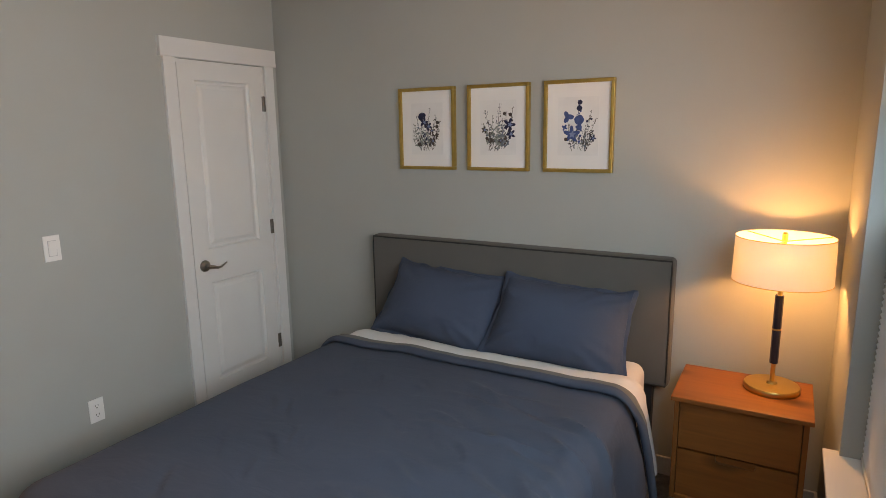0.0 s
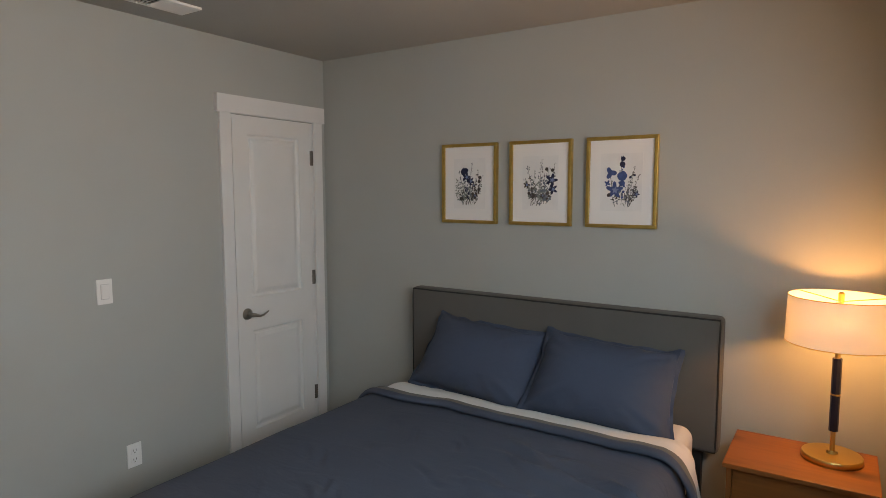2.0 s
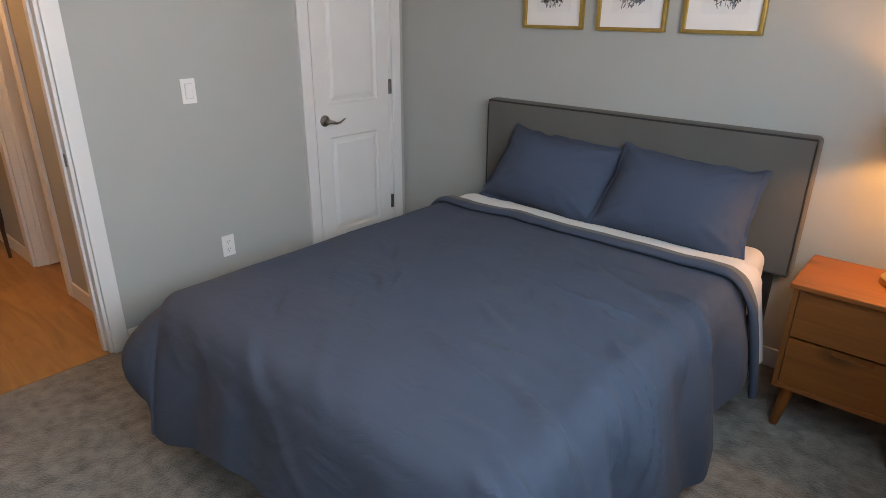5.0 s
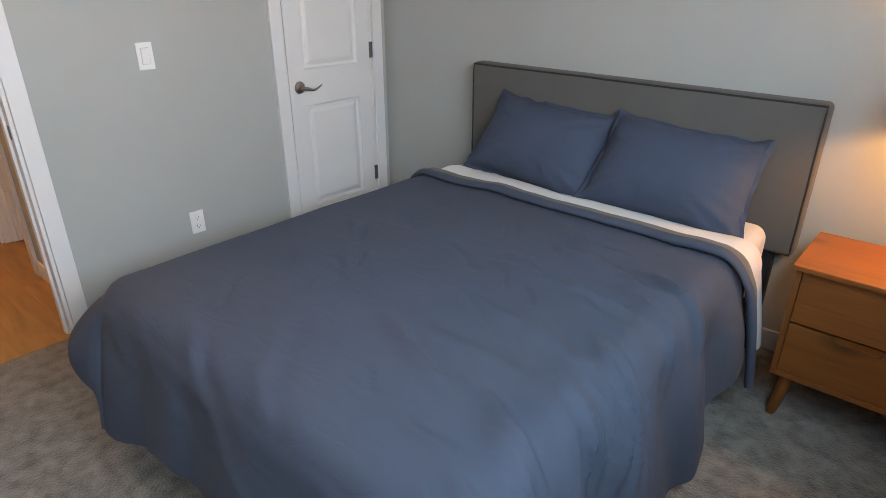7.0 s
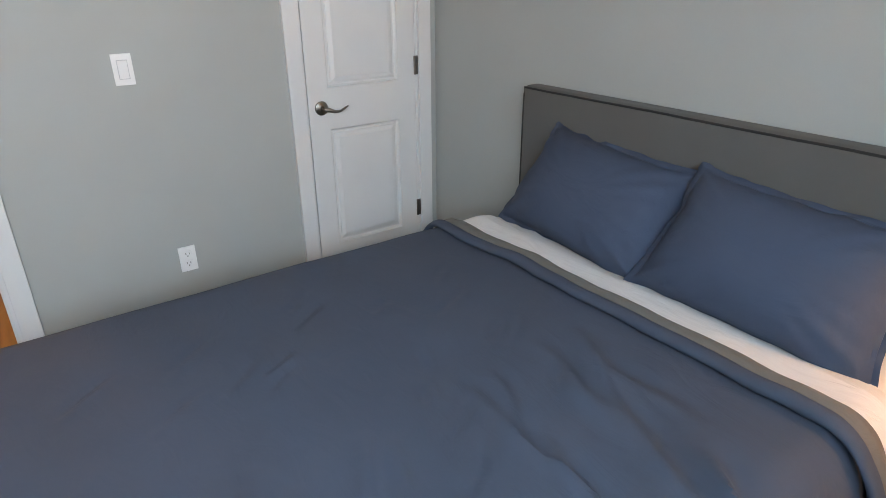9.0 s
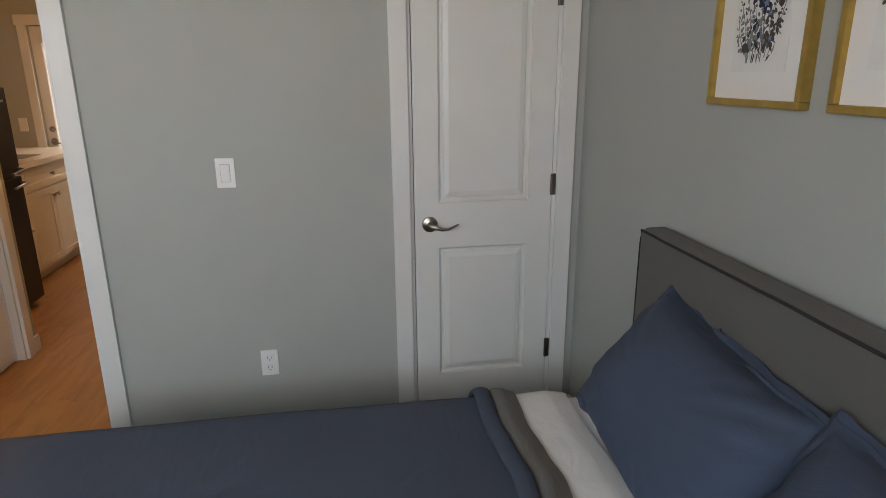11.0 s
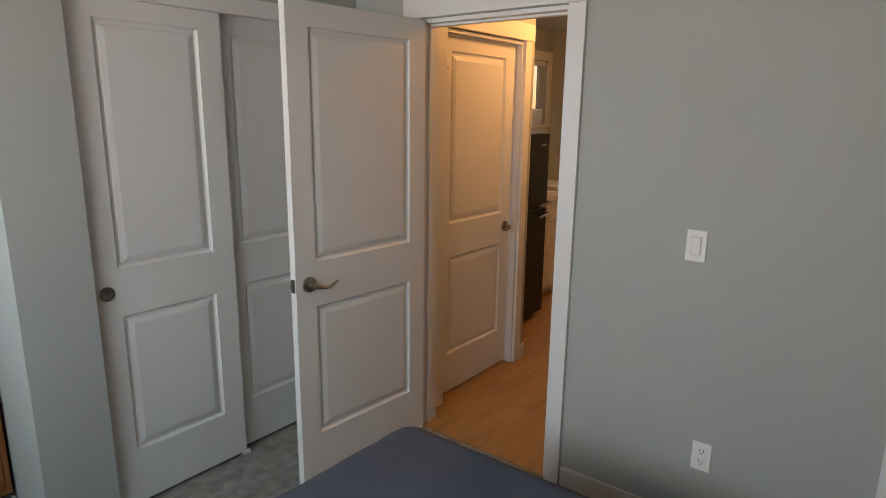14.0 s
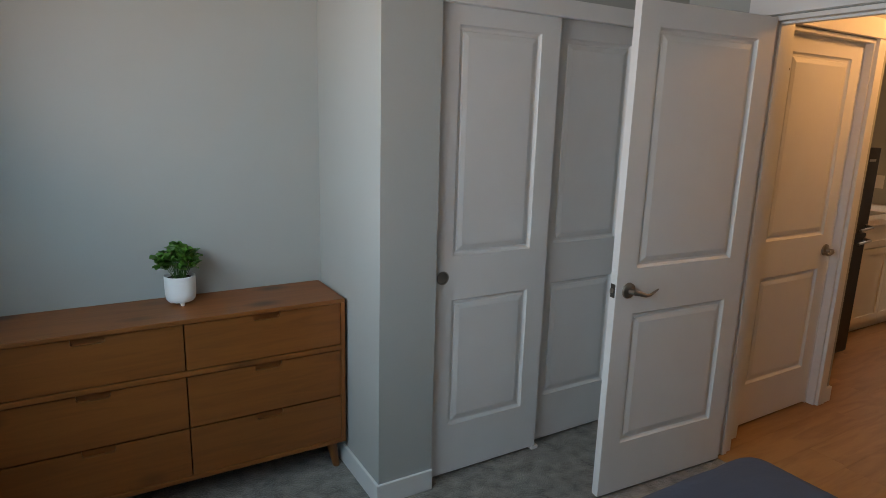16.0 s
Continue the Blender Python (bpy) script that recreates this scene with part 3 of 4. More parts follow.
for x in (BX0 + 0.07, -1.225, BX1 - 0.07):
    for y in (BY0 + 0.08, 2.60):
        part("leg", lathe([(0.018, 0), (0.020, 0.004), (0.026, 0.16)], (x, y, 0), 16), BLACK, bed, "black tapered leg", smooth=True)


def soft_box(x0, x1, y0, y1, z0, z1, r, n=3):
    bm = boxes((x0, x1, y0, y1, z0, z1))
    bmesh.ops.bevel(bm, geom=bm.edges[:], offset=r, segments=n + 2, affect="EDGES", profile=0.5)
    return bm


HX0, HX1, HZ0, HZ1, HY = -2.045, -0.415, 0.475, 1.078, 2.716
hb = part("headboard", soft_box(HX0, HX1, HY, 2.806, HZ0, HZ1, 0.024), TWEED, bed, "grey tweed upholstered headboard", smooth=True)
ins, yy = 0.010, HY + 0.004
loop = [(HX0 + ins, HZ0 + ins), (HX1 - ins, HZ0 + ins), (HX1 - ins, HZ1 - ins), (HX0 + ins, HZ1 - ins), (HX0 + ins, HZ0 + ins)]
pts = []
for (xa, za), (xb, zb) in zip(loop, loop[1:]):
    for i in range(24):
        f = i / 24
        wob = 0.0025 * noise.noise(Vector((xa + (xb - xa) * f, za + (zb - za) * f, 3)) * 9)
        pts.append((xa + (xb - xa) * f + (wob if xa == xb else 0), yy, za + (zb - za) * f + (wob if za == zb else 0)))
part("piping", tube(pts + [pts[0]], 0.0042, 8), PIPING, hb, "dark piping round the headboard", smooth=True)
for x in (HX0 + 0.12, HX1 - 0.10):
    part("headboard_leg", boxes((x - 0.028, x + 0.028, 2.745, 2.800, 0.0, HZ0 + 0.02), bevel=0.004), BLACK, bed)

mat_bm = soft_box(BX0 + 0.02, BX1 - 0.022, BY0 + 0.02, 2.705, 0.302, BTOP + 0.016, 0.055, 4)
thing("mattress", mat_bm, SHEET, "mattress in a white fitted cotton sheet", "mattress", smooth=True)


CREASES = []
_r = random.Random(12)
for _ in range(22):      # drawn folds towards the window side, running over its edge
    CREASES.append((_r.uniform(-1.15, -0.62), _r.uniform(0.85, 2.18), _r.uniform(0.20, 0.62), _r.uniform(-30, 0), _r.uniform(0.008, 0.014), _r.uniform(0.016, 0.026)))
for _ in range(22):      # short slack creases on the middle
    CREASES.append((_r.uniform(-1.85, -0.9), _r.uniform(1.0, 2.1), _r.uniform(0.07, 0.20), _r.uniform(-65, -20), -_r.uniform(0.005, 0.009), _r.uniform(0.010, 0.014)))
for _ in range(9):       # long slanting folds towards the foot
    CREASES.append((_r.uniform(-1.9, -1.3), _r.uniform(0.62, 1.15), _r.uniform(0.25, 0.60), _r.uniform(-48, -25), _r.uniform(0.0025, 0.0045), _r.uniform(0.018, 0.030)))

for _ in range(26):      # short gathers where the cloth turns down on the window side
    CREASES.append((BX1 + _r.uniform(-0.20, -0.06), _r.uniform(0.75, 2.15), _r.uniform(0.26, 0.46), _r.uniform(-34, -8), _r.uniform(0.010, 0.017), _r.uniform(0.015, 0.023)))


def creased(u, v):
    """Height of the drawn creases at a place of the cloth: a ridge with a hollow beside it, fading at both ends."""
    h = 0.0
    for cx, cy, ln, turn, high, wide in CREASES:
        dx, dy = u - cx, v - cy
        if abs(dx) > ln + 0.1 or abs(dy) > ln + 0.1:
            continue
        c, sn = math.cos(radians(turn)), math.sin(radians(turn))
        along, off = dx * c + dy * sn, -dx * sn + dy * c
        if not 0 < along < ln:
            continue
        off += 0.05 * along * along / ln + 0.010 * math.sin(along * 19 + cx * 31)
        f = math.sin(math.pi * along / ln) ** 0.7
        h += f * high * (math.exp(-(off / wide) ** 2) - 0.6 * math.exp(-((off - 1.7 * wide) / (1.3 * wide)) ** 2))
    return h


def drape(x0, x1, y0, y1, top, drop_x, drop_y, r, step, lift=0.0, seed=0.0, fold=1.0, east=None, long_side=True, cross=None):
    """A cloth laid over the bed: flat on top, rounded over three edges, hanging in folds."""
    east = drop_x if east is None else east
    nx, ny = int((x1 - x0 + drop_x + east) / step), int((y1 - y0 + drop_y) / step)
    out = []
    for v in cross or [y0 - drop_y + (y1 - y0 + drop_y) * j / ny for j in range(ny + 1)]:
        line = []
        for i in range(nx + 1):
            u = x0 - drop_x + (x1 - x0 + drop_x + east) * i / nx
            ix0, ix1, iy0 = x0 + r, x1 - r, y0 + r
            dx = u - min(max(u, ix0), ix1)
            dy = min(v - iy0, 0.0)
            if dx > 0:      # the window side hangs lower towards the foot
                dx *= 1.16 - 0.40 * min(max((v - 1.75) / 0.40, 0.0), 1.0) if long_side else 1.0
            dy *= 1.0 - 0.20 * min(max((u + 1.80) / 0.35, 0.0), 1.0)
            cx, cy = min(max(u, ix0), ix1), max(v, iy0)
            dist = max(abs(dx), abs(dy)) if dx and dy else abs(dx) + abs(dy)
            if dist > 1e-6:
                way = Vector((dx, dy)).normalized()
                if dx and dy:
                    ang = math.atan2(abs(dy), abs(dx))
                    way = Vector((math.copysign(math.cos(ang), dx), -math.sin(ang)))
                arc = r * math.pi / 2
                if dist < arc:
                    a = dist / r
                    o, dz = r * math.sin(a), r * (1 - math.cos(a))
                else:
                    o, dz = r, r + dist - arc
                deep = max(0.0, dz - r * 0.6)
                along = cx * 1.0 + cy * 1.0 + math.atan2(way.y, way.x) * 0.22
                wave = math.sin(along * 17 + 2.2 * noise.noise(Vector((along * 2.2, seed, 0)))) * 0.6 + noise.noise(Vector((along * 9, dz * 2.0, seed + 4))) * 0.8
                both = abs(2 * way.x * way.y) if dx and dy else 0.0
                flare = 0.24 - 0.10 * both
                o += 0.135 * both * math.sin(min(deep / 0.30, 1.35) * 2.1)
                o += fold * (0.45 if dx == 0 else 1.0) * min(deep * 0.22, 0.035) * wave + flare * deep * (1 - 0.5 * deep)
                x, y, z = cx + way.x * o, cy + way.y * o, top - dz
            else:
                x, y, z = u, v, top
            p = Vector((x * 1.4, y * 1.4, seed))
            z += 0.007 * noise.noise(p * 2.0) + lift
            z += 0.005 * noise.noise(Vector((x * 5, y * 5, seed + 2)))
            h = creased(u, v)
            z += h * (1.0 if dist <= 1e-6 else max(0.0, math.cos(min(dist / r, 1.57))))
            if dist > 1e-6:
                h *= math.sin(min(dist / r, 1.57))
                x, y = x + way.x * h, y + way.y * h
            line.append((x, y, max(z, 0.03)))
        out.append(line)
    return out


def sheet_mesh(grid, thick):
    """A cloth of real thickness from rows of points."""
    bm = bmesh.new()
    vs = [[bm.verts.new(p) for p in row] for row in grid]
    for a, b in zip(vs, vs[1:]):
        for i in range(len(a) - 1):
            bm.faces.new((a[i], a[i + 1], b[i + 1], b[i]))
    bm.normal_update()
    bmesh.ops.solidify(bm, geom=bm.faces[:], thickness=thick)
    return bm


duvet = thing("duvet", sheet_mesh(drape(BX0 - 0.02, BX1 + 0.02, BY0 - 0.02, 2.27, BTOP + 0.044, 0.40, 0.45, 0.10, 0.0105, seed=1.7, east=0.42), 0.012), BLUE, "slate blue cotton duvet draped over the bed", "duvet", smooth=True)


def band(profile, east, wobble=0.012, thick=0.006):
    """A strip of bedding across the bed and down its sides; profile: places along the bed and how far each stands off the duvet."""
    rows = drape(BX0 - 0.025, BX1 + 0.034, BY0 - 0.02, 2.33, BTOP + 0.044, 0.36, 0.40, 0.10, 0.014, seed=1.7, east=east, fold=0.5, long_side=False, cross=[v for v, h in profile])
    mid, out = (BX0 + BX1) / 2, []
    for row, (v, h) in zip(rows, profile):
        line = []
        for x, y, z in row:
            k = min(1.0, max(0.0, (BTOP + 0.03 - z) / 0.10))
            side = 1 if x > mid else -1
            shift = wobble * (noise.noise(Vector((x * 3, z * 3, 8))) + 0.5 * noise.noise(Vector((x * 11, z * 9, 4))))
            puff = 1 + 0.30 * noise.noise(Vector((x * 4, z * 5, 2)))
            line.append((x + side * h * puff * k, y + shift, z + h * puff * (1 - 0.8 * k)))
        out.append(line)
    return sheet_mesh(out, thick)


def spread(a, b, n):
    return [a + (b - a) * i / n for i in range(n + 1)]


# the top of the duvet folded back: a plump blue roll, and behind it a strip of the grey lining
def rolled(mid, wide, high, low, start, end, n):
    """The cross-section of a soft roll, from under its front edge over its crown."""
    return [(mid - wide * math.cos(radians(a)), low + high * math.sin(radians(a))) for a in spread(start, end, n)]


turned = part("turned_back_edge", band(rolled(2.203, 0.024, 0.016, 0.017, -65, 150, 14), 0.40), BLUE, duvet, "plump turned-back top edge", smooth=True)
part("lining", band(rolled(2.250, 0.026, 0.017, 0.008, -25, 130, 9) + [(2.284, 0.012), (2.300, 0.004)], 0.43, 0.015), LINING, turned, "strip of rumpled grey lining", smooth=True)
thing("top_sheet", band([(v, -0.006 - 0.020 * min(1.0, max(0.0, (v - 2.40) / 0.08))) for v in spread(2.280, 2.455, 18)], 0.36, 0.004, 0.004), SHEET, "white cotton top sheet showing past the duvet", "bed sheet", smooth=True)


def pillow(width, height, thick, seed):
    """A plump pillow in a flanged sham, standing in x and z, its middle at 0; its foot spreads, its upper corners stand out as ears."""
    bm, nx, nz = bmesh.new(), 56, 42
    fl = 0.010
    for side in (-1, 1):
        vs = []
        for j in range(nz + 1):
            row = []
            for i in range(nx + 1):
                u, v = 2 * i / nx - 1, 2 * j / nz - 1
                x, z = u * width / 2, v * height / 2
                iu, iv = min(1, abs(u) * width / (width - 2 * fl)), min(1, abs(v) * height / (height - 2 * fl))
                puff = ((1 - iu ** 2.8) * (1 - iv ** 2.8)) ** 0.55
                y = side * (0.0025 + thick / 2 * puff * (1.08 - 0.16 * v))
                y += 0.010 * puff * noise.noise(Vector((x * 5, z * 5, seed + side)))
                edge = max(abs(u), abs(v)) ** 8
                y += 0.030 * edge * noise.noise(Vector((x * 11, z * 11, seed))) + 0.016 * edge * max(0.0, v)
                ray = math.atan2(z * 1.4, x)
                corner = (abs(u) * abs(v)) ** 1.3
                y += side * 0.016 * corner * (1 - edge) * math.sin(ray * 21 + seed * 3 + 2 * noise.noise(Vector((x * 5, z * 5, seed))))
                dent = max(0.0, 1 - ((x - 0.10 * math.sin(seed)) / 0.05) ** 2 - ((z + 0.13) / 0.05) ** 2)
                y -= side * 0.010 * dent
                wide = (1.03 - 0.055 * v) * (1 - 0.075 * (1 - abs(v) ** 2) * abs(u) ** 3)
                tall = 1 - 0.085 * (1 - abs(u) ** 2.5) * abs(v) ** 3
                row.append(bm.verts.new((x * wide, y, z * tall + 0.008 * edge * noise.noise(Vector((x * 14, seed, 1))))))
            vs.append(row)
        for a, b in zip(vs, vs[1:]):
            for i in range(nx):
                bm.faces.new((a[i], a[i + 1], b[i + 1], b[i]))
        if side == -1:
            front = vs
    back = vs
    rim_f = front[0] + [r[-1] for r in front[1:]] + front[-1][-2::-1] + [r[0] for r in front[-2:0:-1]]
    rim_b = back[0] + [r[-1] for r in back[1:]] + back[-1][-2::-1] + [r[0] for r in back[-2:0:-1]]
    for i in range(len(rim_f)):
        j = (i + 1) % len(rim_f)
        bm.faces.new((rim_f[i], rim_f[j], rim_b[j], rim_b[i]))
    return bm


def flange(width, height, seed, out=0.017):
    """The flat, rumpled border of a sham, all round a pillow; its upper side falls back."""
    rim = []
    for i in range(160):
        t = i / 160 * 4
        k, f = int(t), (t - int(t)) * 2 - 1
        u, v = ((f, -1), (1, f), (-f, 1), (-1, -f))[k]
        rim.append((u, v))
    bm, rings = bmesh.new(), []
    for step, lay in ((-0.3, 0.0), (0.0, 0.0), (0.5, 0.4), (1.0, 1.0), (1.0, 1.001)):
        ring = []
        for i, (u, v) in enumerate(rim):
            wide = (1.03 - 0.055 * v) * (1 - 0.075 * (1 - abs(v) ** 2) * abs(u) ** 3)
            tall = 1 - 0.085 * (1 - abs(u) ** 2.5) * abs(v) ** 3
            x, z = u * width / 2 * wide, v * height / 2 * tall
            d = Vector((u if abs(u) > 0.98 else u * 0.25, v if abs(v) > 0.98 else v * 0.25))
            d = d.normalized() * (1.25 if abs(u) > 0.93 and abs(v) > 0.93 else 1.0)
            n1 = noise.noise(Vector((x * 10, z * 10, seed + 3)))
            n2 = noise.noise(Vector((x * 24, z * 24, seed + 8)))
            y = 0.030 * edge_wave(x, z, seed) + lay * (0.016 * n1 + 0.008 * n2 + 0.010 * max(0.0, v))
            y += 0.016 * max(0.0, v) + (0.003 if lay == 1.001 else 0.0)
            ring.append(bm.verts.new((x + d.x * out * step * (1 + 0.25 * n1), y, z + d.y * out * step * (1 + 0.35 * n2))))
        rings.append(ring)
    for a, b in zip(rings, rings[1:]):
        for i in range(160):
            j = (i + 1) % 160
            bm.faces.new((a[i], a[j], b[j], b[i]))
    return bm


def edge_wave(x, z, seed):
    return noise.noise(Vector((x * 11, z * 11, seed)))


for x, wide, seed, tilt, roll_, turn in ((-1.520, 0.670, 1.0, -30, 4.0, -3), (-0.880, 0.625, 5.0, -33, 3.0, 2)):
    ob = thing("pillow", pillow(wide, 0.425, 0.225, seed), PILLOW_BLUE, "plump slate blue pillow leaning on the headboard", "pillow", group="pillows on the bed", smooth=True)
    ob.matrix_world = pose(x, 2.585 - (0.03 if x > -1 else 0), 0.760, tilt, roll_, turn)
    bpy.context.view_layer.update()
    part("flange", flange(wide, 0.425, seed, 0.015), PILLOW_BLUE, ob, "flat sewn border", smooth=True, local=True)

# ---------------------------------------------------------------- nightstand and lamp


def drawer_front(x0, x1, z0, z1, y, out, notch=0.07, deep=0.028):
    """A drawer front with a rounded finger notch cut into its top edge."""
    xm = (x0 + x1) / 2
    line = [(x0, z0), (x1, z0), (x1, z1)]
    if notch:
        c = 0.014
        line += [(xm + notch, z1), (xm + notch, z1 - deep + c), (xm + notch - 0.004, z1 - deep + 0.004), (xm + notch - c, z1 - deep), (xm - notch + c, z1 - deep), (xm - notch + 0.004, z1 - deep + 0.004), (xm - notch, z1 - deep + c), (xm - notch, z1)]
    line.append((x0, z1))
    return slab_outline(line, y, y - out * 0.018)


def chest(name, x0, x1, yb, yf, z0, z1, drawers, label, category, rails=(), post=None, leg=0.13, over=0.0):
    """A low chest: case, drawer fronts with notches, short tapered legs. yf: the front; yb: the back."""
    out = 1 if yf > yb else -1
    ob = empty(name, ((x0 + x1) / 2, (yb + yf) / 2, 0), label, category)
    t = 0.018
    ya, yc = sorted((yb, yf))
    part("top", boxes((x0 - over, x1 + over, ya - (over if out < 0 else 0), yc + (over if out > 0 else 0), z1 - t, z1), bevel=0.003), PINE, ob)
    for a, b in ((x0, x0 + t), (x1 - t, x1)):
        part("side_panel", boxes((a, b, ya, yc, z0, z1 - t), bevel=0.002), PINE_LEG, ob)
    part("bottom", boxes((x0 + t, x1 - t, ya, yc, z0, z0 + t), bevel=0.002), PINE, ob)
    part("back_panel", boxes((x0 + t, x1 - t, min(yb, yb + out * 0.006), max(yb, yb + out * 0.006), z0 + t, z1 - t)), PINE, ob)
    for z in rails:
        part("rail", boxes((x0 + t, x1 - t, min(yf, yf - out * 0.30), max(yf, yf - out * 0.30), z - 0.010, z + 0.010), bevel=0.002), PINE, ob)
    for a, b, c, d, notch in drawers:
        dr = part("drawer", drawer_front(a + 0.0026, b - 0.0026, c + 0.0024, d - 0.0024, yf - out * 0.007, out, notch), PINE, ob)
        part("drawer_body", boxes((a + 0.012, b - 0.012, min(yf - out * 0.0255, yf - out * 0.30), max(yf - out * 0.0255, yf - out * 0.30), c + 0.012, d - 0.008)), PINE, dr)
    for x, sx in ((x0 + 0.055, 1), (x1 - 0.055, -1)):
        for y, sy in ((ya + 0.05, 1), (yc - 0.05, -1)):
            bm = bmesh.new()
            lathe([(0.014, 0.0), (0.016, 0.004), (0.026, z0)], (0, 0, 0), 20, bm)
            for v in bm.verts:
                f = 1 - v.co.z / z0
                v.co.x -= sx * 0.022 * f
                v.co.y -= sy * 0.012 * f
            bmesh.ops.translate(bm, vec=(x, y, 0), verts=bm.verts)
            part("leg", bm, PINE_LEG, ob, "short tapered pine leg", smooth=True)
    return ob


chest("nightstand", -0.328, 0.128, 2.70, 2.335, 0.185, 0.620, [(-0.310, 0.110, 0.203, 0.400, 0.07), (-0.310, 0.110, 0.404, 0.602, 0)], "honey pine nightstand with two drawers beside the bed", "nightstand", over=0.013)

LX, LY, LZ = -0.004, 2.575, 0.620
tl = empty("table_lamp", (LX, LY, LZ), "lit brass table lamp with cream drum shade", "table lamp")
part("base", lathe([(0.098, 0), (0.100, 0.003), (0.100, 0.018), (0.097, 0.022), (0.020, 0.024), (0.016, 0.034), (0.0, 0.034)], (LX, LY, LZ), 64), BRASS, tl, "round brushed brass base", smooth=True)
part("stem", lathe([(0.0085, 0.03), (0.0085, 0.595), (0.004, 0.596)], (LX, LY, LZ), 20), BRASS, tl, smooth=True)
part("sleeve", lathe([(0.0155, 0.109), (0.0155, 0.245)], (LX, LY, LZ), 8), NAVY, tl, "black faceted sleeve")
part("ring", lathe([(0.0165, 0.245), (0.0165, 0.251)], (LX, LY, LZ), 20), BRASS, tl)
part("sleeve", lathe([(0.0155, 0.251), (0.0155, 0.384)], (LX, LY, LZ), 8), NAVY, tl, "black faceted sleeve")
bm = bmesh.new()
rings = [[bm.verts.new((LX + r * math.cos(2 * math.pi * i / 72), LY + r * math.sin(2 * math.pi * i / 72), z)) for i in range(72)] for r, z in ((0.174, 1.060), (0.170, 1.234), (0.168, 1.234), (0.172, 1.060))]
for a, b in zip(rings, rings[1:] + rings[:1]):
    for i in range(72):
        bm.faces.new((a[i], a[(i + 1) % 72], b[(i + 1) % 72], b[i]))
sh = part("shade", bm, SHADE, tl, "cream linen drum shade", smooth=True)
for z, r in ((1.061, 0.1745), (1.233, 0.1705)):
    part("trim_ring", tube([(LX + r * math.cos(2 * math.pi * i / 48), LY + r * math.sin(2 * math.pi * i / 48), z) for i in range(49)], 0.0016, 6), BRASS, sh)
for k in range(3):
    a = k * 2.094 + 0.4
    part("spider_arm", tube([(LX, LY, 1.215), (LX + 0.171 * math.cos(a), LY + 0.171 * math.sin(a), 1.232)], 0.002, 6), BRASS, tl)
part("finial", lathe([(0.010, 1.215), (0.010, 1.245), (0.006, 1.250)], (LX, LY, 0), 16), BRASS, tl, smooth=True)

# ---------------------------------------------------------------- dresser and plant
xs, zrow = (-1.167, -0.535, 0.097), ((0.150, 0.355, 0.055), (0.358, 0.575, 0.055), (0.599, 0.790, 0.055))
chest("dresser", -1.185, 0.115, -0.992, -0.655, 0.132, 0.808, [(a, b, c, d, nt) for a, b in ((xs[0], xs[1]), (xs[1], xs[2])) for c, d, nt in zrow], "honey pine dresser with six notched drawers", "dresser", rails=(0.587,))

PX, PY, PZ = -0.560, -0.880, 0.808
plant = empty("potted_plant", (PX, PY, PZ), "small leafy green plant in a white pot", "potted plant")
prof = [(0.030, 0.012), (0.048, 0.014), (0.056, 0.024), (0.059, 0.045), (0.060, 0.118), (0.0575, 0.120), (0.055, 0.100), (0.0, 0.100)]
pot = part("pot", lathe(prof, (PX, PY, PZ), 48), POT, plant, "white ceramic pot on three small feet", smooth=True)
for k in range(3):
    a = k * 2.094 + 1.57
    part("foot", lathe([(0.007, 0.0), (0.010, 0.016)], (PX + 0.038 * math.cos(a), PY + 0.038 * math.sin(a), PZ), 12), POT, pot, smooth=True)
part("soil", lathe([(0.055, 0.100), (0.054, 0.106), (0.0, 0.108)], (PX, PY, PZ), 24), SOIL, plant)
rng = random.Random(5)
bm = bmesh.new()
outline = [(0, 0), (0.30, 0.38), (0.60, 0.47), (0.86, 0.32), (1.0, 0.0)]
mid = [bm.verts.new((0.026 * u, 0, 0.004 * math.sin(u * 3.1))) for u, w in outline]
for s in (-1, 1):
    rim = [mid[0]] + [bm.verts.new((0.026 * u, s * 0.026 * w, 0.004 * math.sin(u * 3.1) + 0.0035)) for u, w in outline[1:-1]] + [mid[-1]]
    for i in range(len(outline) - 1):
        q = [mid[i], mid[i + 1], rim[i + 1], rim[i]]
        q = list(dict.fromkeys(q))
        bm.faces.new(q if s < 0 else q[::-1])
leaf_mesh = finish(bm, True)
leaf_mesh.materials.append(LEAF)
stems = bmesh.new()
for k in range(44):
    a, lean = rng.uniform(0, 6.28), rng.uniform(0.0, 1.0) ** 0.6
    tip = Vector((PX + 0.084 * lean * math.cos(a), PY + 0.084 * lean * math.sin(a), PZ + 0.226 - 0.060 * lean ** 2.5 + rng.uniform(-0.012, 0.012)))
    root = Vector((PX + 0.018 * math.cos(a), PY + 0.018 * math.sin(a), PZ + 0.10))
    bend = (root + tip) / 2 + Vector((0, 0, 0.022))
    tube([root, bend, tip], 0.0012, 5, stems)
    for f in (0.62, 0.74, 0.86, 0.95, 1.0, 1.0):
        p = root * (1 - f) ** 2 + bend * 2 * f * (1 - f) + tip * f * f
        ob = new("leaf", leaf_mesh)
        s = rng.uniform(0.95, 1.5)
        ob.parent = plant
        ob.matrix_parent_inverse = plant.matrix_world.inverted()
        ob.matrix_basis = pose(*p, rng.uniform(-40, 40), rng.uniform(-60, 10), rng.uniform(0, 360)) @ Matrix.Scale(s, 4)
part("stems", stems, LEAF, plant)

# ---------------------------------------------------------------- framed botanical prints


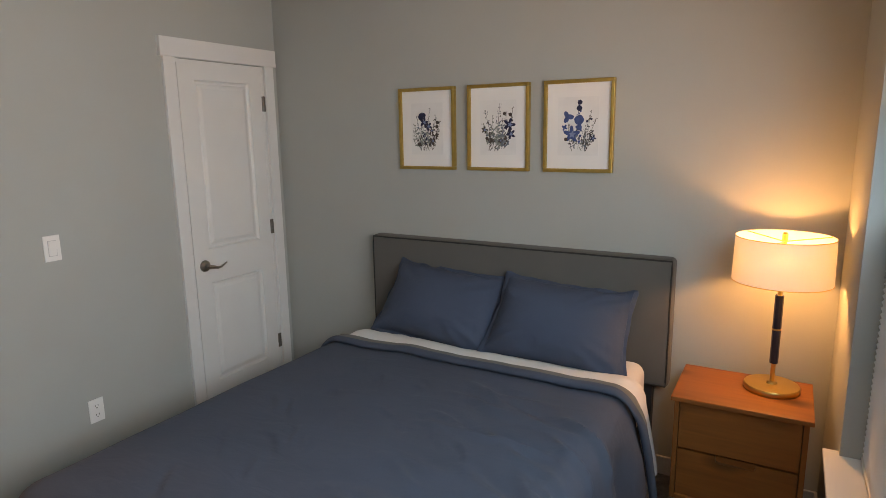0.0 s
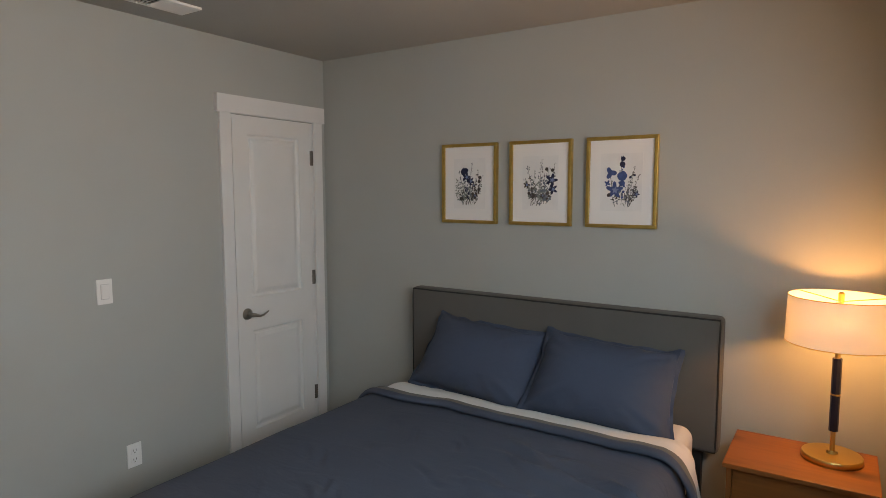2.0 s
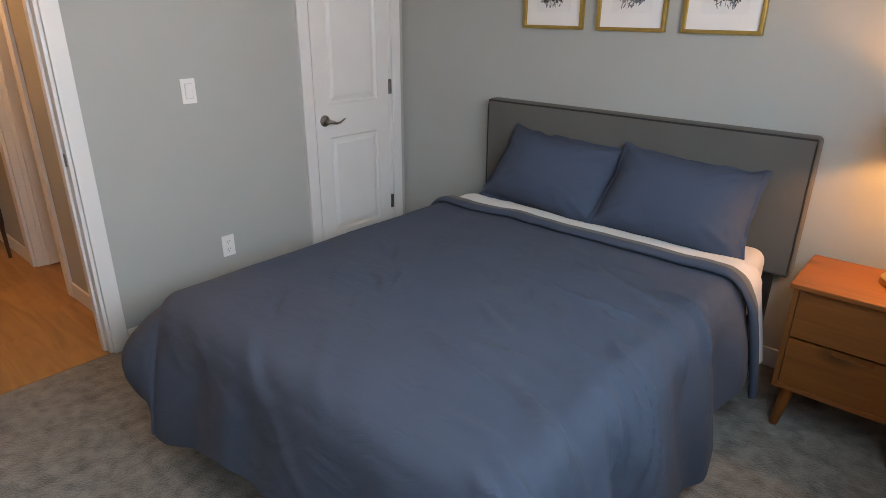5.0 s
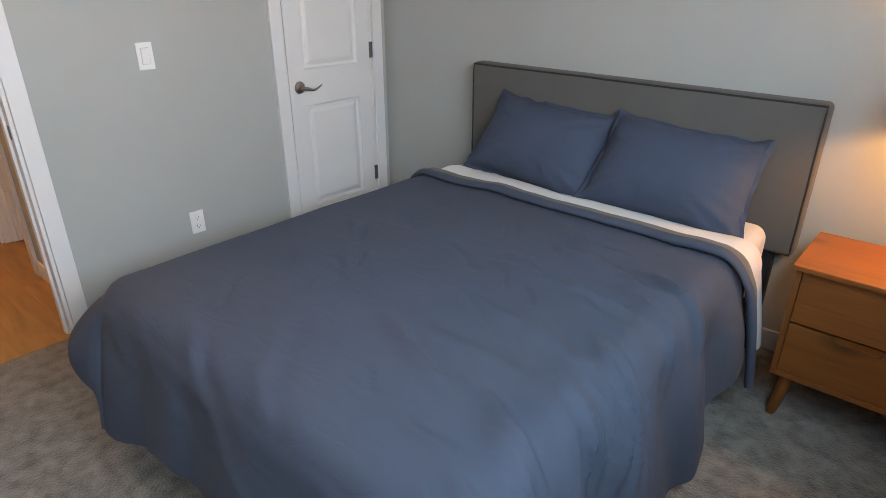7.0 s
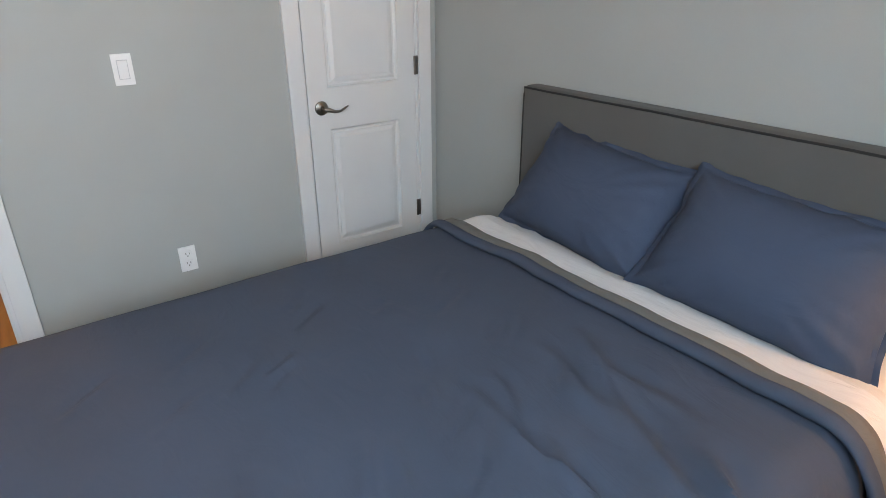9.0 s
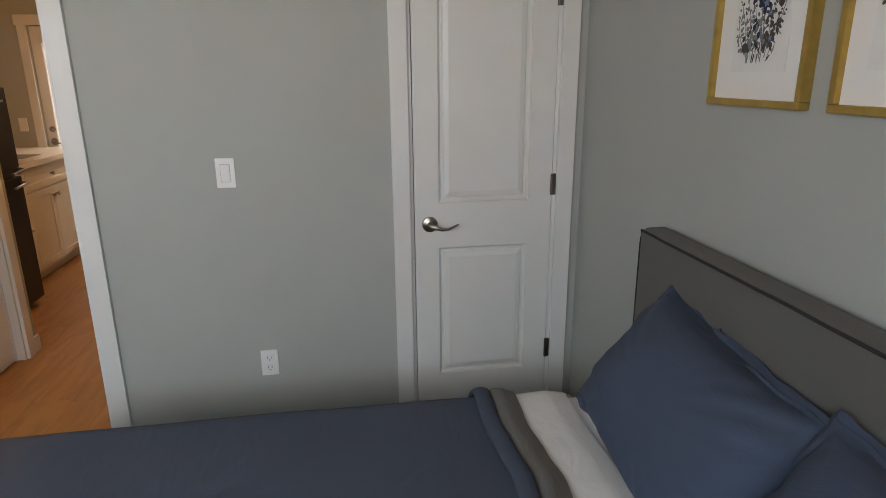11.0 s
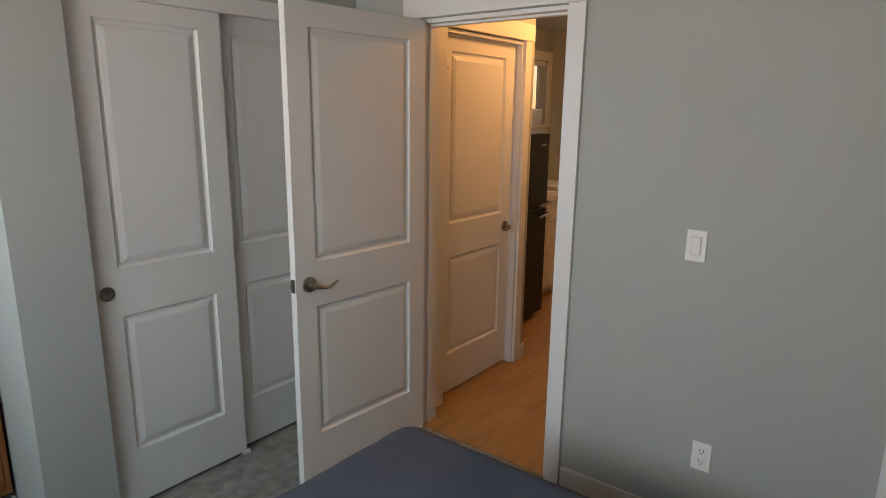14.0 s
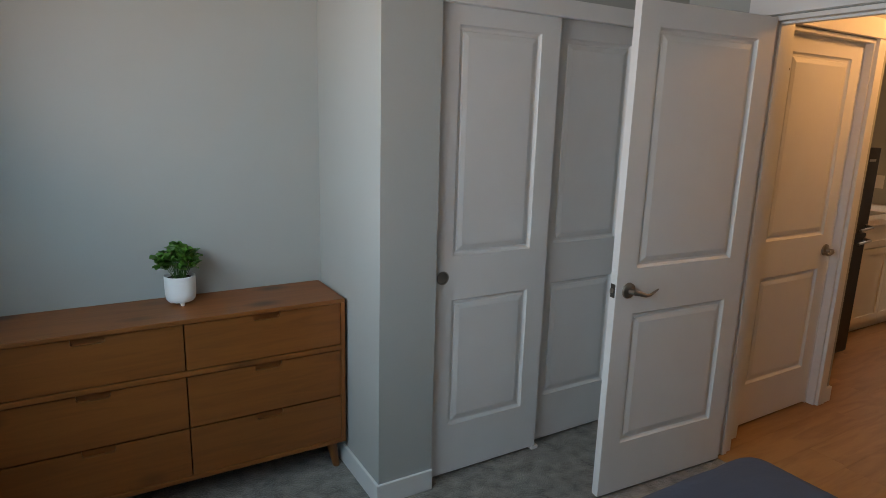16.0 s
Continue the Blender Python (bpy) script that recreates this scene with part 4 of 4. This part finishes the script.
def flat_blob(bm, x, z, rx, rz, y, seed, petals=0, turn=0.0, n=18):
    """A flat inked shape: a leaf, bell or petalled bloom."""
    vs = []
    for i in range(n):
        a = 2 * math.pi * i / n
        k = 1 + (0.38 * math.cos(petals * a) if petals else 0) + 0.16 * noise.noise(Vector((math.cos(a), math.sin(a), seed)) * 1.7)
        px, pz = rx * k * math.cos(a), rz * k * math.sin(a)
        vs.append(bm.verts.new((x + px * math.cos(turn) - pz * math.sin(turn), y, z + px * math.sin(turn) + pz * math.cos(turn))))
    c = bm.verts.new((x, y, z))
    for i in range(n):
        bm.faces.new((c, vs[i], vs[(i + 1) % n]))


def ribbon(bm, pts, w, y):
    prev = None
    for i, (x, z) in enumerate(pts):
        x2, z2 = pts[min(i + 1, len(pts) - 1)]
        x1, z1 = pts[max(i - 1, 0)]
        d = Vector((x2 - x1, z2 - z1)).normalized()
        cur = (bm.verts.new((x - d.y * w, y, z + d.x * w)), bm.verts.new((x + d.y * w, y, z - d.x * w)))
        if prev:
            bm.faces.new((prev[0], prev[1], cur[1], cur[0]))
        prev = cur


def print_frame(x0, x1, z0, z1, spikes, blooms, seed, label):
    pf = empty("framed_print", ((x0 + x1) / 2, N_, (z0 + z1) / 2), label, "picture", group="framed prints over the bed")
    bm, f, yb, yf = bmesh.new(), 0.017, N_ - 0.001, N_ - 0.028
    for a, b, c, e in ((x0, x1, z1 - f, z1), (x0, x1, z0, z0 + f), (x0, x0 + f, z0 + f, z1 - f), (x1 - f, x1, z0 + f, z1 - f)):
        box(bm, a, b, yf, yb, c, e, bevel=0.003)
    part("frame", bm, GILT, pf, "gold picture frame")
    part("mat", boxes((x0 + f, x1 - f, N_ - 0.014, N_ - 0.004, z0 + f, z1 - f)), MAT, pf)
    cx, cz = (x0 + x1) / 2, (z0 + z1) / 2
    part("print", boxes((cx - 0.098, cx + 0.098, N_ - 0.0155, N_ - 0.0145, cz - 0.135, cz + 0.135)), PAPER, pf)
    rng, y = random.Random(seed), N_ - 0.0160
    art = [bmesh.new() for _ in INK]
    foot = cz - 0.105
    for k, (dx, top, ink, size) in enumerate(spikes):
        dx, size = dx * 1.3, size * 1.3
        pts = [(cx + dx * (0.45 + 0.55 * t ** 0.8) + 0.004 * math.sin(t * 5 + k), foot + (top * 0.00112 + 0.108) * t) for t in [i / 8 for i in range(9)]]
        ribbon(art[4 if k % 2 else 3], pts, 0.0009, y - 0.0001 * (k % 3))
        for i in range(24):
            t = rng.uniform(0.14, 1.0)
            j = min(int(t * 8), 7)
            px, pz = pts[j][0] + (pts[j + 1][0] - pts[j][0]) * (t * 8 - j), pts[j][1] + (pts[j + 1][1] - pts[j][1]) * (t * 8 - j)
            w = size * (1.15 - 0.7 * t)
            col = ink if rng.random() < 0.62 else rng.choice((2, 3, 4))
            flat_blob(art[col], px + rng.uniform(-1, 1) * w * 1.7, pz, w * rng.uniform(0.25, 0.6), w * rng.uniform(0.35, 0.8), y - 0.0004 - 0.00002 * i, rng.random() * 9, 0, rng.uniform(-1, 1), 9)
        for i in range(3):
            t = rng.uniform(0.05, 0.5)
            j = min(int(t * 8), 7)
            flat_blob(art[rng.choice((2, 3, 4))], pts[j][0] + rng.uniform(-0.014, 0.014), pts[j][1], 0.0022, 0.011, y - 0.0003, rng.random() * 9, 0, rng.uniform(-1.1, 1.1), 10)
    for k, (dx, dz, r, ink, petals) in enumerate(blooms):
        dx, dz, r = dx * 1.2, dz * 1.15, r * (0.95 if seed > 30 else 1.12)
        flat_blob(art[ink], cx + dx, cz + dz, r, r, y - 0.0012 - 0.00005 * k, k + seed, petals, k * 0.7, 40)
        if r > 0.011 and petals == 5:
            flat_blob(art[5 if ink != 5 else 1], cx + dx + r * 0.15, cz + dz, r * 0.45, r * 0.4, y - 0.0016 - 0.00005 * k, k + 3, petals, k, 24)
    for i, bm in enumerate(art):
        part("inked_flower", bm, INK[i], pf)["kind"] = "stuff"


print_frame(-1.888, -1.545, 1.443, 1.871, [(-0.045, 60, 2, 0.008), (-0.020, 75, 0, 0.009), (0.012, 95, 2, 0.005), (0.040, 62, 3, 0.008), (0.060, 35, 3, 0.007), (-0.060, 20, 4, 0.009), (0.0, 20, 2, 0.010), (0.03, 0, 3, 0.010), (-0.03, 0, 4, 0.010), (-0.07, -10, 4, 0.007)], [(-0.030, 0.055, 0.016, 0, 0), (-0.016, 0.062, 0.012, 0, 0), (-0.014, 0.030, 0.017, 0, 5), (0.008, 0.012, 0.016, 0, 5), (0.024, -0.008, 0.010, 3, 5), (0.052, 0.010, 0.009, 3, 0), (0.056, 0.028, 0.008, 3, 0), (0.030, -0.055, 0.011, 3, 5), (0.050, -0.030, 0.009, 3, 5), (-0.04, -0.07, 0.010, 3, 0)], 11, "gold framed print of dark indigo flowers")
print_frame(-1.470, -1.132, 1.443, 1.871, [(-0.050, 75, 2, 0.009), (-0.022, 55, 4, 0.009), (0.006, 105, 2, 0.007), (0.034, 70, 2, 0.009), (0.060, 85, 3, 0.007), (0.020, 40, 2, 0.010), (-0.06, 20, 4, 0.010), (0.0, 20, 4, 0.010), (0.05, 10, 2, 0.009), (-0.03, 0, 3, 0.010)], [(0.052, 0.012, 0.021, 0, 5), (0.058, -0.028, 0.017, 0, 5), (-0.062, -0.008, 0.012, 3, 5), (0.030, 0.060, 0.008, 3, 0), (0.056, 0.055, 0.008, 3, 0), (-0.050, -0.045, 0.008, 3, 0), (-0.030, -0.055, 0.009, 3, 0), (0.012, -0.055, 0.010, 3, 5)], 23, "gold framed print of grey blue wildflowers")
print_frame(-1.058, -0.722, 1.443, 1.871, [(0.002, 105, 1, 0.009), (0.050, 62, 3, 0.006), (0.064, 30, 3, 0.006), (0.036, 30, 3, 0.006), (-0.045, 40, 4, 0.005), (-0.02, -10, 3, 0.006), (0.06, -20, 3, 0.006), (0.03, -10, 2, 0.006)], [(-0.042, 0.038, 0.023, 1, 3), (0.004, 0.025, 0.024, 1, 0), (0.004, 0.072, 0.014, 0, 0), (0.006, 0.095, 0.011, 0, 0), (-0.026, -0.032, 0.031, 1, 5), (0.004, -0.004, 0.014, 1, 0), (-0.054, -0.004, 0.012, 1, 4), (0.060, -0.048, 0.013, 0, 5), (0.036, 0.020, 0.006, 0, 0), (0.052, 0.028, 0.006, 0, 0), (-0.048, -0.052, 0.009, 3, 0)], 37, "gold framed print of large blue bellflowers")

# ---------------------------------------------------------------- hall and kitchen things
fl = empty("hall_ceiling_light", (-3.95, 0.55, H), "frosted flush ceiling light in the hall", "ceiling light")
part("canopy", lathe([(0.07, -0.03), (0.075, 0.0)], (-3.95, 0.55, H), 32), NICKEL, fl, smooth=True)

kl = empty("kitchen_ceiling_light", (-5.20, 0.35, H), "flush ceiling light in the kitchen", "ceiling light")
part("canopy", lathe([(0.07, -0.03), (0.075, 0.0)], (-5.20, 0.35, H), 32), NICKEL, kl, smooth=True)

fx0, fx1, fy = -4.80, -4.06, -0.30
fr = empty("refrigerator", ((fx0 + fx1) / 2, -0.65, 0), "tall black two-door refrigerator", "refrigerator")
part("body", boxes((fx0, fx1, -1.05, fy - 0.055, 0.02, 1.465), bevel=0.006), FRIDGE, fr)
for a, b in ((0.05, 0.895), (0.905, 1.465)):
    dr = part("door", boxes((fx0, fx1, fy - 0.05, fy, a, b), bevel=0.008), FRIDGE, fr)
    zz = b - 0.04 if a < 0.5 else a + 0.04
    part("handle", tube([(fx0 + 0.02, fy, zz), (fx0 + 0.03, fy + 0.045, zz - 0.005), (fx0 + 0.20, fy + 0.05, zz - 0.015)], 0.009, 8), STEEL, dr, "brushed steel handle", smooth=True)
part("badge", boxes((fx0 + 0.05, fx0 + 0.13, fy, fy + 0.002, 1.375, 1.390)), STEEL, fr)
for x in (fx0 + 0.06, fx1 - 0.06):
    part("foot", lathe([(0.02, 0), (0.02, 0.03)], (x, fy - 0.1, 0), 12), DARK, fr)

cfy = -0.50


def base_unit(x0, x1, doors):
    cu = empty("base_cabinet", ((x0 + x1) / 2, -0.85, 0), "cream shaker base cabinet under the worktop", "cabinet", group="kitchen base cabinets")
    part("body", boxes((x0, x1, KS + 0.002, cfy - 0.02, 0.09, 0.879)), CABINET, cu)
    part("toe_kick", boxes((x0, x1, KS + 0.002, cfy - 0.07, 0.0, 0.089)), CABINET, cu)
    for a, b, c, d, knob in doors:
        bm = bmesh.new()
        for s in ((a, b, d - 0.05, d), (a, b, c, c + 0.05), (a, a + 0.05, c + 0.05, d - 0.05), (b - 0.05, b, c + 0.05, d - 0.05)):
            box(bm, s[0] + 0.002, s[1] - 0.002, cfy - 0.0195, cfy, s[2], s[3], 0.002)
        box(bm, a + 0.04, b - 0.04, cfy - 0.0195, cfy - 0.010, c + 0.04, d - 0.04)
        dr = part("door" if d - c > 0.3 else "drawer", bm, CABINET, cu)
        kb = lathe([(0.008, 0), (0.007, 0.014), (0.016, 0.020), (0.015, 0.028), (0.0, 0.031)], n=16)
        bmesh.ops.transform(kb, matrix=pose(knob[0], cfy, knob[1], -90), verts=kb.verts)
        part("knob", kb, NICKEL, dr, "satin nickel knob", smooth=True)
    return cu


base_unit(-5.25, -4.84, [(-5.25, -4.84, 0.70, 0.87, (-5.045, 0.79)), (-5.25, -4.84, 0.42, 0.69, (-5.045, 0.58)), (-5.25, -4.84, 0.10, 0.41, (-5.045, 0.30))])
base_unit(-6.05, -5.25, [(-6.05, -5.25, 0.70, 0.87, (-5.65, 0.79)), (-5.65, -5.25, 0.10, 0.69, (-5.62, 0.62)), (-6.05, -5.65, 0.10, 0.69, (-5.68, 0.62))])
top = thing("worktop", boxes((KW, -5.86, KS, cfy + 0.025, 0.880, 0.920), (-5.30, -4.82, KS, cfy + 0.025, 0.880, 0.920), (-5.86, -5.30, KS, -1.05, 0.880, 0.920), (-5.86, -5.30, -0.62, cfy + 0.025, 0.880, 0.920)), STONE, "pale quartz kitchen worktop with a sink cut-out", "worktop")
sink = thing("sink", boxes((-5.86, -5.30, -1.05, -0.62, 0.740, 0.744), (-5.86, -5.855, -1.05, -0.62, 0.744, 0.916), (-5.305, -5.30, -1.05, -0.62, 0.744, 0.916), (-5.855, -5.305, -1.05, -1.045, 0.744, 0.916), (-5.855, -5.305, -0.625, -0.62, 0.744, 0.916)), STEEL, "brushed steel undermount sink", "sink")
tp = empty("kitchen_tap", (-5.58, -1.12, 0.92), "curved satin nickel kitchen tap", "tap")
part("spout", tube([(-5.58, -1.12, 0.92), (-5.58, -1.12, 1.12), (-5.58, -1.08, 1.20), (-5.58, -0.98, 1.22), (-5.58, -0.91, 1.16)], 0.011, 10), NICKEL, tp, smooth=True)
part("base", lathe([(0.025, 0), (0.022, 0.03)], (-5.58, -1.12, 0.92), 16), NICKEL, tp)
ko = empty("kitchen_outlet", (KW, -0.98, 1.12), "white kitchen wall outlet", "outlet")
part("plate", boxes((KW, KW + 0.006, -1.015, -0.945, 1.062, 1.178), bevel=0.002), PLASTIC, ko)


def far_window(name, axis, face, out, lo, hi, z0, z1, label, cover=1.0):
    """A small window: casing, frame, glass, and a slatted blind."""
    w = empty(name, (face, (lo + hi) / 2, z0) if axis == "y" else ((lo + hi) / 2, face, z0), label, "window", kind="structure")

    def bx(a0, a1, f0, f1, c, d, bev=0.002):
        f0, f1 = sorted((face + out * f0, face + out * f1))
        return boxes((f0, f1, a0, a1, c, d) if axis == "y" else (a0, a1, f0, f1, c, d), bevel=bev)

    for a0, a1, c, d in ((lo - 0.07, lo, z0, z1), (hi, hi + 0.07, z0, z1), (lo - 0.085, hi + 0.085, z1, z1 + 0.09), (lo - 0.085, hi + 0.085, z0 - 0.03, z0)):
        part("casing", bx(a0, a1, 0.0, 0.02, c, d), WHITE, w)
    part("blind_head", bx(lo + 0.005, hi - 0.005, -0.05, -0.01, z1 - 0.05, z1 - 0.002), WHITE, w)
    pane = part("pane", bx(lo, hi, -0.100, -0.096, z0, z1, 0), GLASS, w)
    pane.visible_shadow = False
    n = int((z1 - z0 - 0.06) * cover / 0.026)
    for i in range(n):
        z = z0 + 0.012 + i * 0.026
        bm = boxes((lo + 0.006, hi - 0.006, -0.0125, 0.0125, -0.0008, 0.0008))
        turn = pose(0, 0, 0, 76, 0, 90 if axis == "y" else 0)
        bmesh.ops.translate(bm, vec=(-(lo + hi) / 2, 0, 0), verts=bm.verts)
        bmesh.ops.transform(bm, matrix=(Matrix.Translation((face - out * 0.03, (lo + hi) / 2, z)) if axis == "y" else Matrix.Translation(((lo + hi) / 2, face - out * 0.03, z))) @ turn, verts=bm.verts)
        part("slat", bm, SLAT, w)
    return w


d = empty("door_7", (KW - 0.05, (KD0 + KD1) / 2, 0), "white glazed kitchen door with a closed slatted blind", "door", kind="structure")
for a, b, z0, z1, f in ((KD0 - 0.066, KD0 + 0.004, 0.0, KDH, 0.018), (KD1 - 0.004, KD1 + 0.066, 0.0, KDH, 0.018), (KD0 - 0.080, KD1 + 0.080, KDH, KDH + 0.085, 0.024)):
    part("casing", boxes((KW, KW + f, a, b, z0, z1), bevel=0.002), WHITE, d)
gy0, gy1, gz0, gz1 = KD0 + 0.105, KD1 - 0.105, 0.72, KDH - 0.135
part("door_leaf", boxes((KW - 0.075, KW - 0.035, KD0 + 0.006, gy0, 0.012, KDH - 0.006), (KW - 0.075, KW - 0.035, gy1, KD1 - 0.006, 0.012, KDH - 0.006), (KW - 0.075, KW - 0.035, gy0, gy1, gz1, KDH - 0.006), (KW - 0.075, KW - 0.035, gy0, gy1, 0.012, gz0)), WHITE, d)
pane = part("pane", boxes((KW - 0.060, KW - 0.056, gy0, gy1, gz0, gz1)), GLASS, d)
pane.visible_shadow = False
part("blind_head", boxes((KW - 0.034, KW - 0.006, gy0 - 0.02, gy1 + 0.02, gz1 - 0.01, gz1 + 0.04), bevel=0.003), WHITE, d, "white blind head rail")
for i in range(int((gz1 - gz0) / 0.026)):
    bm = boxes((-0.0125, 0.0125, gy0 - 0.012, gy1 + 0.012, -0.0008, 0.0008))
    bmesh.ops.transform(bm, matrix=pose(KW - 0.022, 0, gz1 - 0.018 - i * 0.026, 0, 74), verts=bm.verts)
    part("slat", bm, SLAT, d)
bolt = lathe([(0.026, 0), (0.026, 0.008), (0.012, 0.012), (0.010, 0.030), (0.0, 0.031)], n=20)
bmesh.ops.transform(bolt, matrix=pose(KW - 0.035, KD0 + 0.058, 1.075, 0, 90), verts=bolt.verts)
part("deadbolt", bolt, NICKEL, d, "satin nickel deadbolt", smooth=True)
rose, arm = lever_set(0, 0, 0, -1, 1)
for bm in (rose, arm):
    bmesh.ops.transform(bm, matrix=pose(KW - 0.035, KD0 + 0.058, 0.965, 0, 0, 90), verts=bm.verts)
part("lever", arm, NICKEL, part("door_handle", rose, NICKEL, d, "satin nickel lever handle", smooth=True), smooth=True)
far_window("window_3", "x", KS, 1, KWX0, KWX1, KWZ0, KWZ1, "small bright kitchen window over the worktop", 0.28)

# slim dark table by the hall wall, with a black screen on it
tb = empty("side_table", (-4.75, 0.78, 0), "slim dark walnut side table in the hall", "table")
part("tabletop", boxes((-5.10, -4.49, 0.66, 0.93, 0.775, 0.800), bevel=0.004), WALNUT, tb)
part("apron", boxes((-5.07, -4.52, 0.69, 0.90, 0.69, 0.775), bevel=0.003), WALNUT, tb)
for x, sx in ((-4.53, 1), (-5.06, -1)):
    for y, sy in ((0.715, -1), (0.885, 1)):
        bm = lathe([(0.010, 0), (0.020, 0.70)], n=12)
        for v in bm.verts:
            v.co.x += sx * 0.03 * (1 - v.co.z / 0.7)
        bmesh.ops.translate(bm, vec=(x, y, 0), verts=bm.verts)
        part("leg", bm, WALNUT, tb, "tapered dark walnut leg", smooth=True)
sc = empty("small_screen", (-4.72, 0.82, 0.80), "small black screen standing on the side table", "screen")
part("panel", boxes((-4.95, -4.60, 0.86, 0.89, 0.82, 1.10), bevel=0.006), SCREEN, sc)
part("stand", boxes((-4.83, -4.72, 0.82, 0.92, 0.80, 0.822), bevel=0.004), SCREEN, sc)
thing("power_cable", tube([(-4.78, 0.90, 0.79), (-4.70, 0.92, 0.60), (-4.62, 0.925, 0.42), (-4.66, 0.93, 0.20), (-4.74, 0.93, 0.01)], 0.004, 6), SCREEN, "thin black power cable by the wall", "cable", smooth=True)

# ---------------------------------------------------------------- hall floor of planks
hall = structure("floor_hall", boxes((KW - 0.1, W - 0.0005, KS - 0.1, 2.4, -0.05, -0.008)), DARK, "oak laminate plank floor of hall and kitchen", "floor")
rng, widths = random.Random(3), 0.185
cuts = {}
y = KS
row = 0
while y < HN + 0.35:
    x = W - 0.004
    x -= rng.uniform(0.25, 1.2)
    right = W - 0.004
    while right > KW:
        left = max(x, KW)
        ln = round((right - left) / 0.05) * 0.05
        key = round(right - left, 3)
        if right - left > 0.02:
            if key not in cuts:
                bm = boxes((-key + 0.0003, -0.0003, 0.0003, widths - 0.0003, -0.008, 0.0), bevel=0.0005)
                cuts[key] = finish(bm)
                cuts[key].materials.append(PLANK)
            ob = new("plank", cuts[key])
            ob.parent = hall
            ob.location = (right, y, 0)
        right = left
        x = right - 1.22
    y += widths
    row += 1
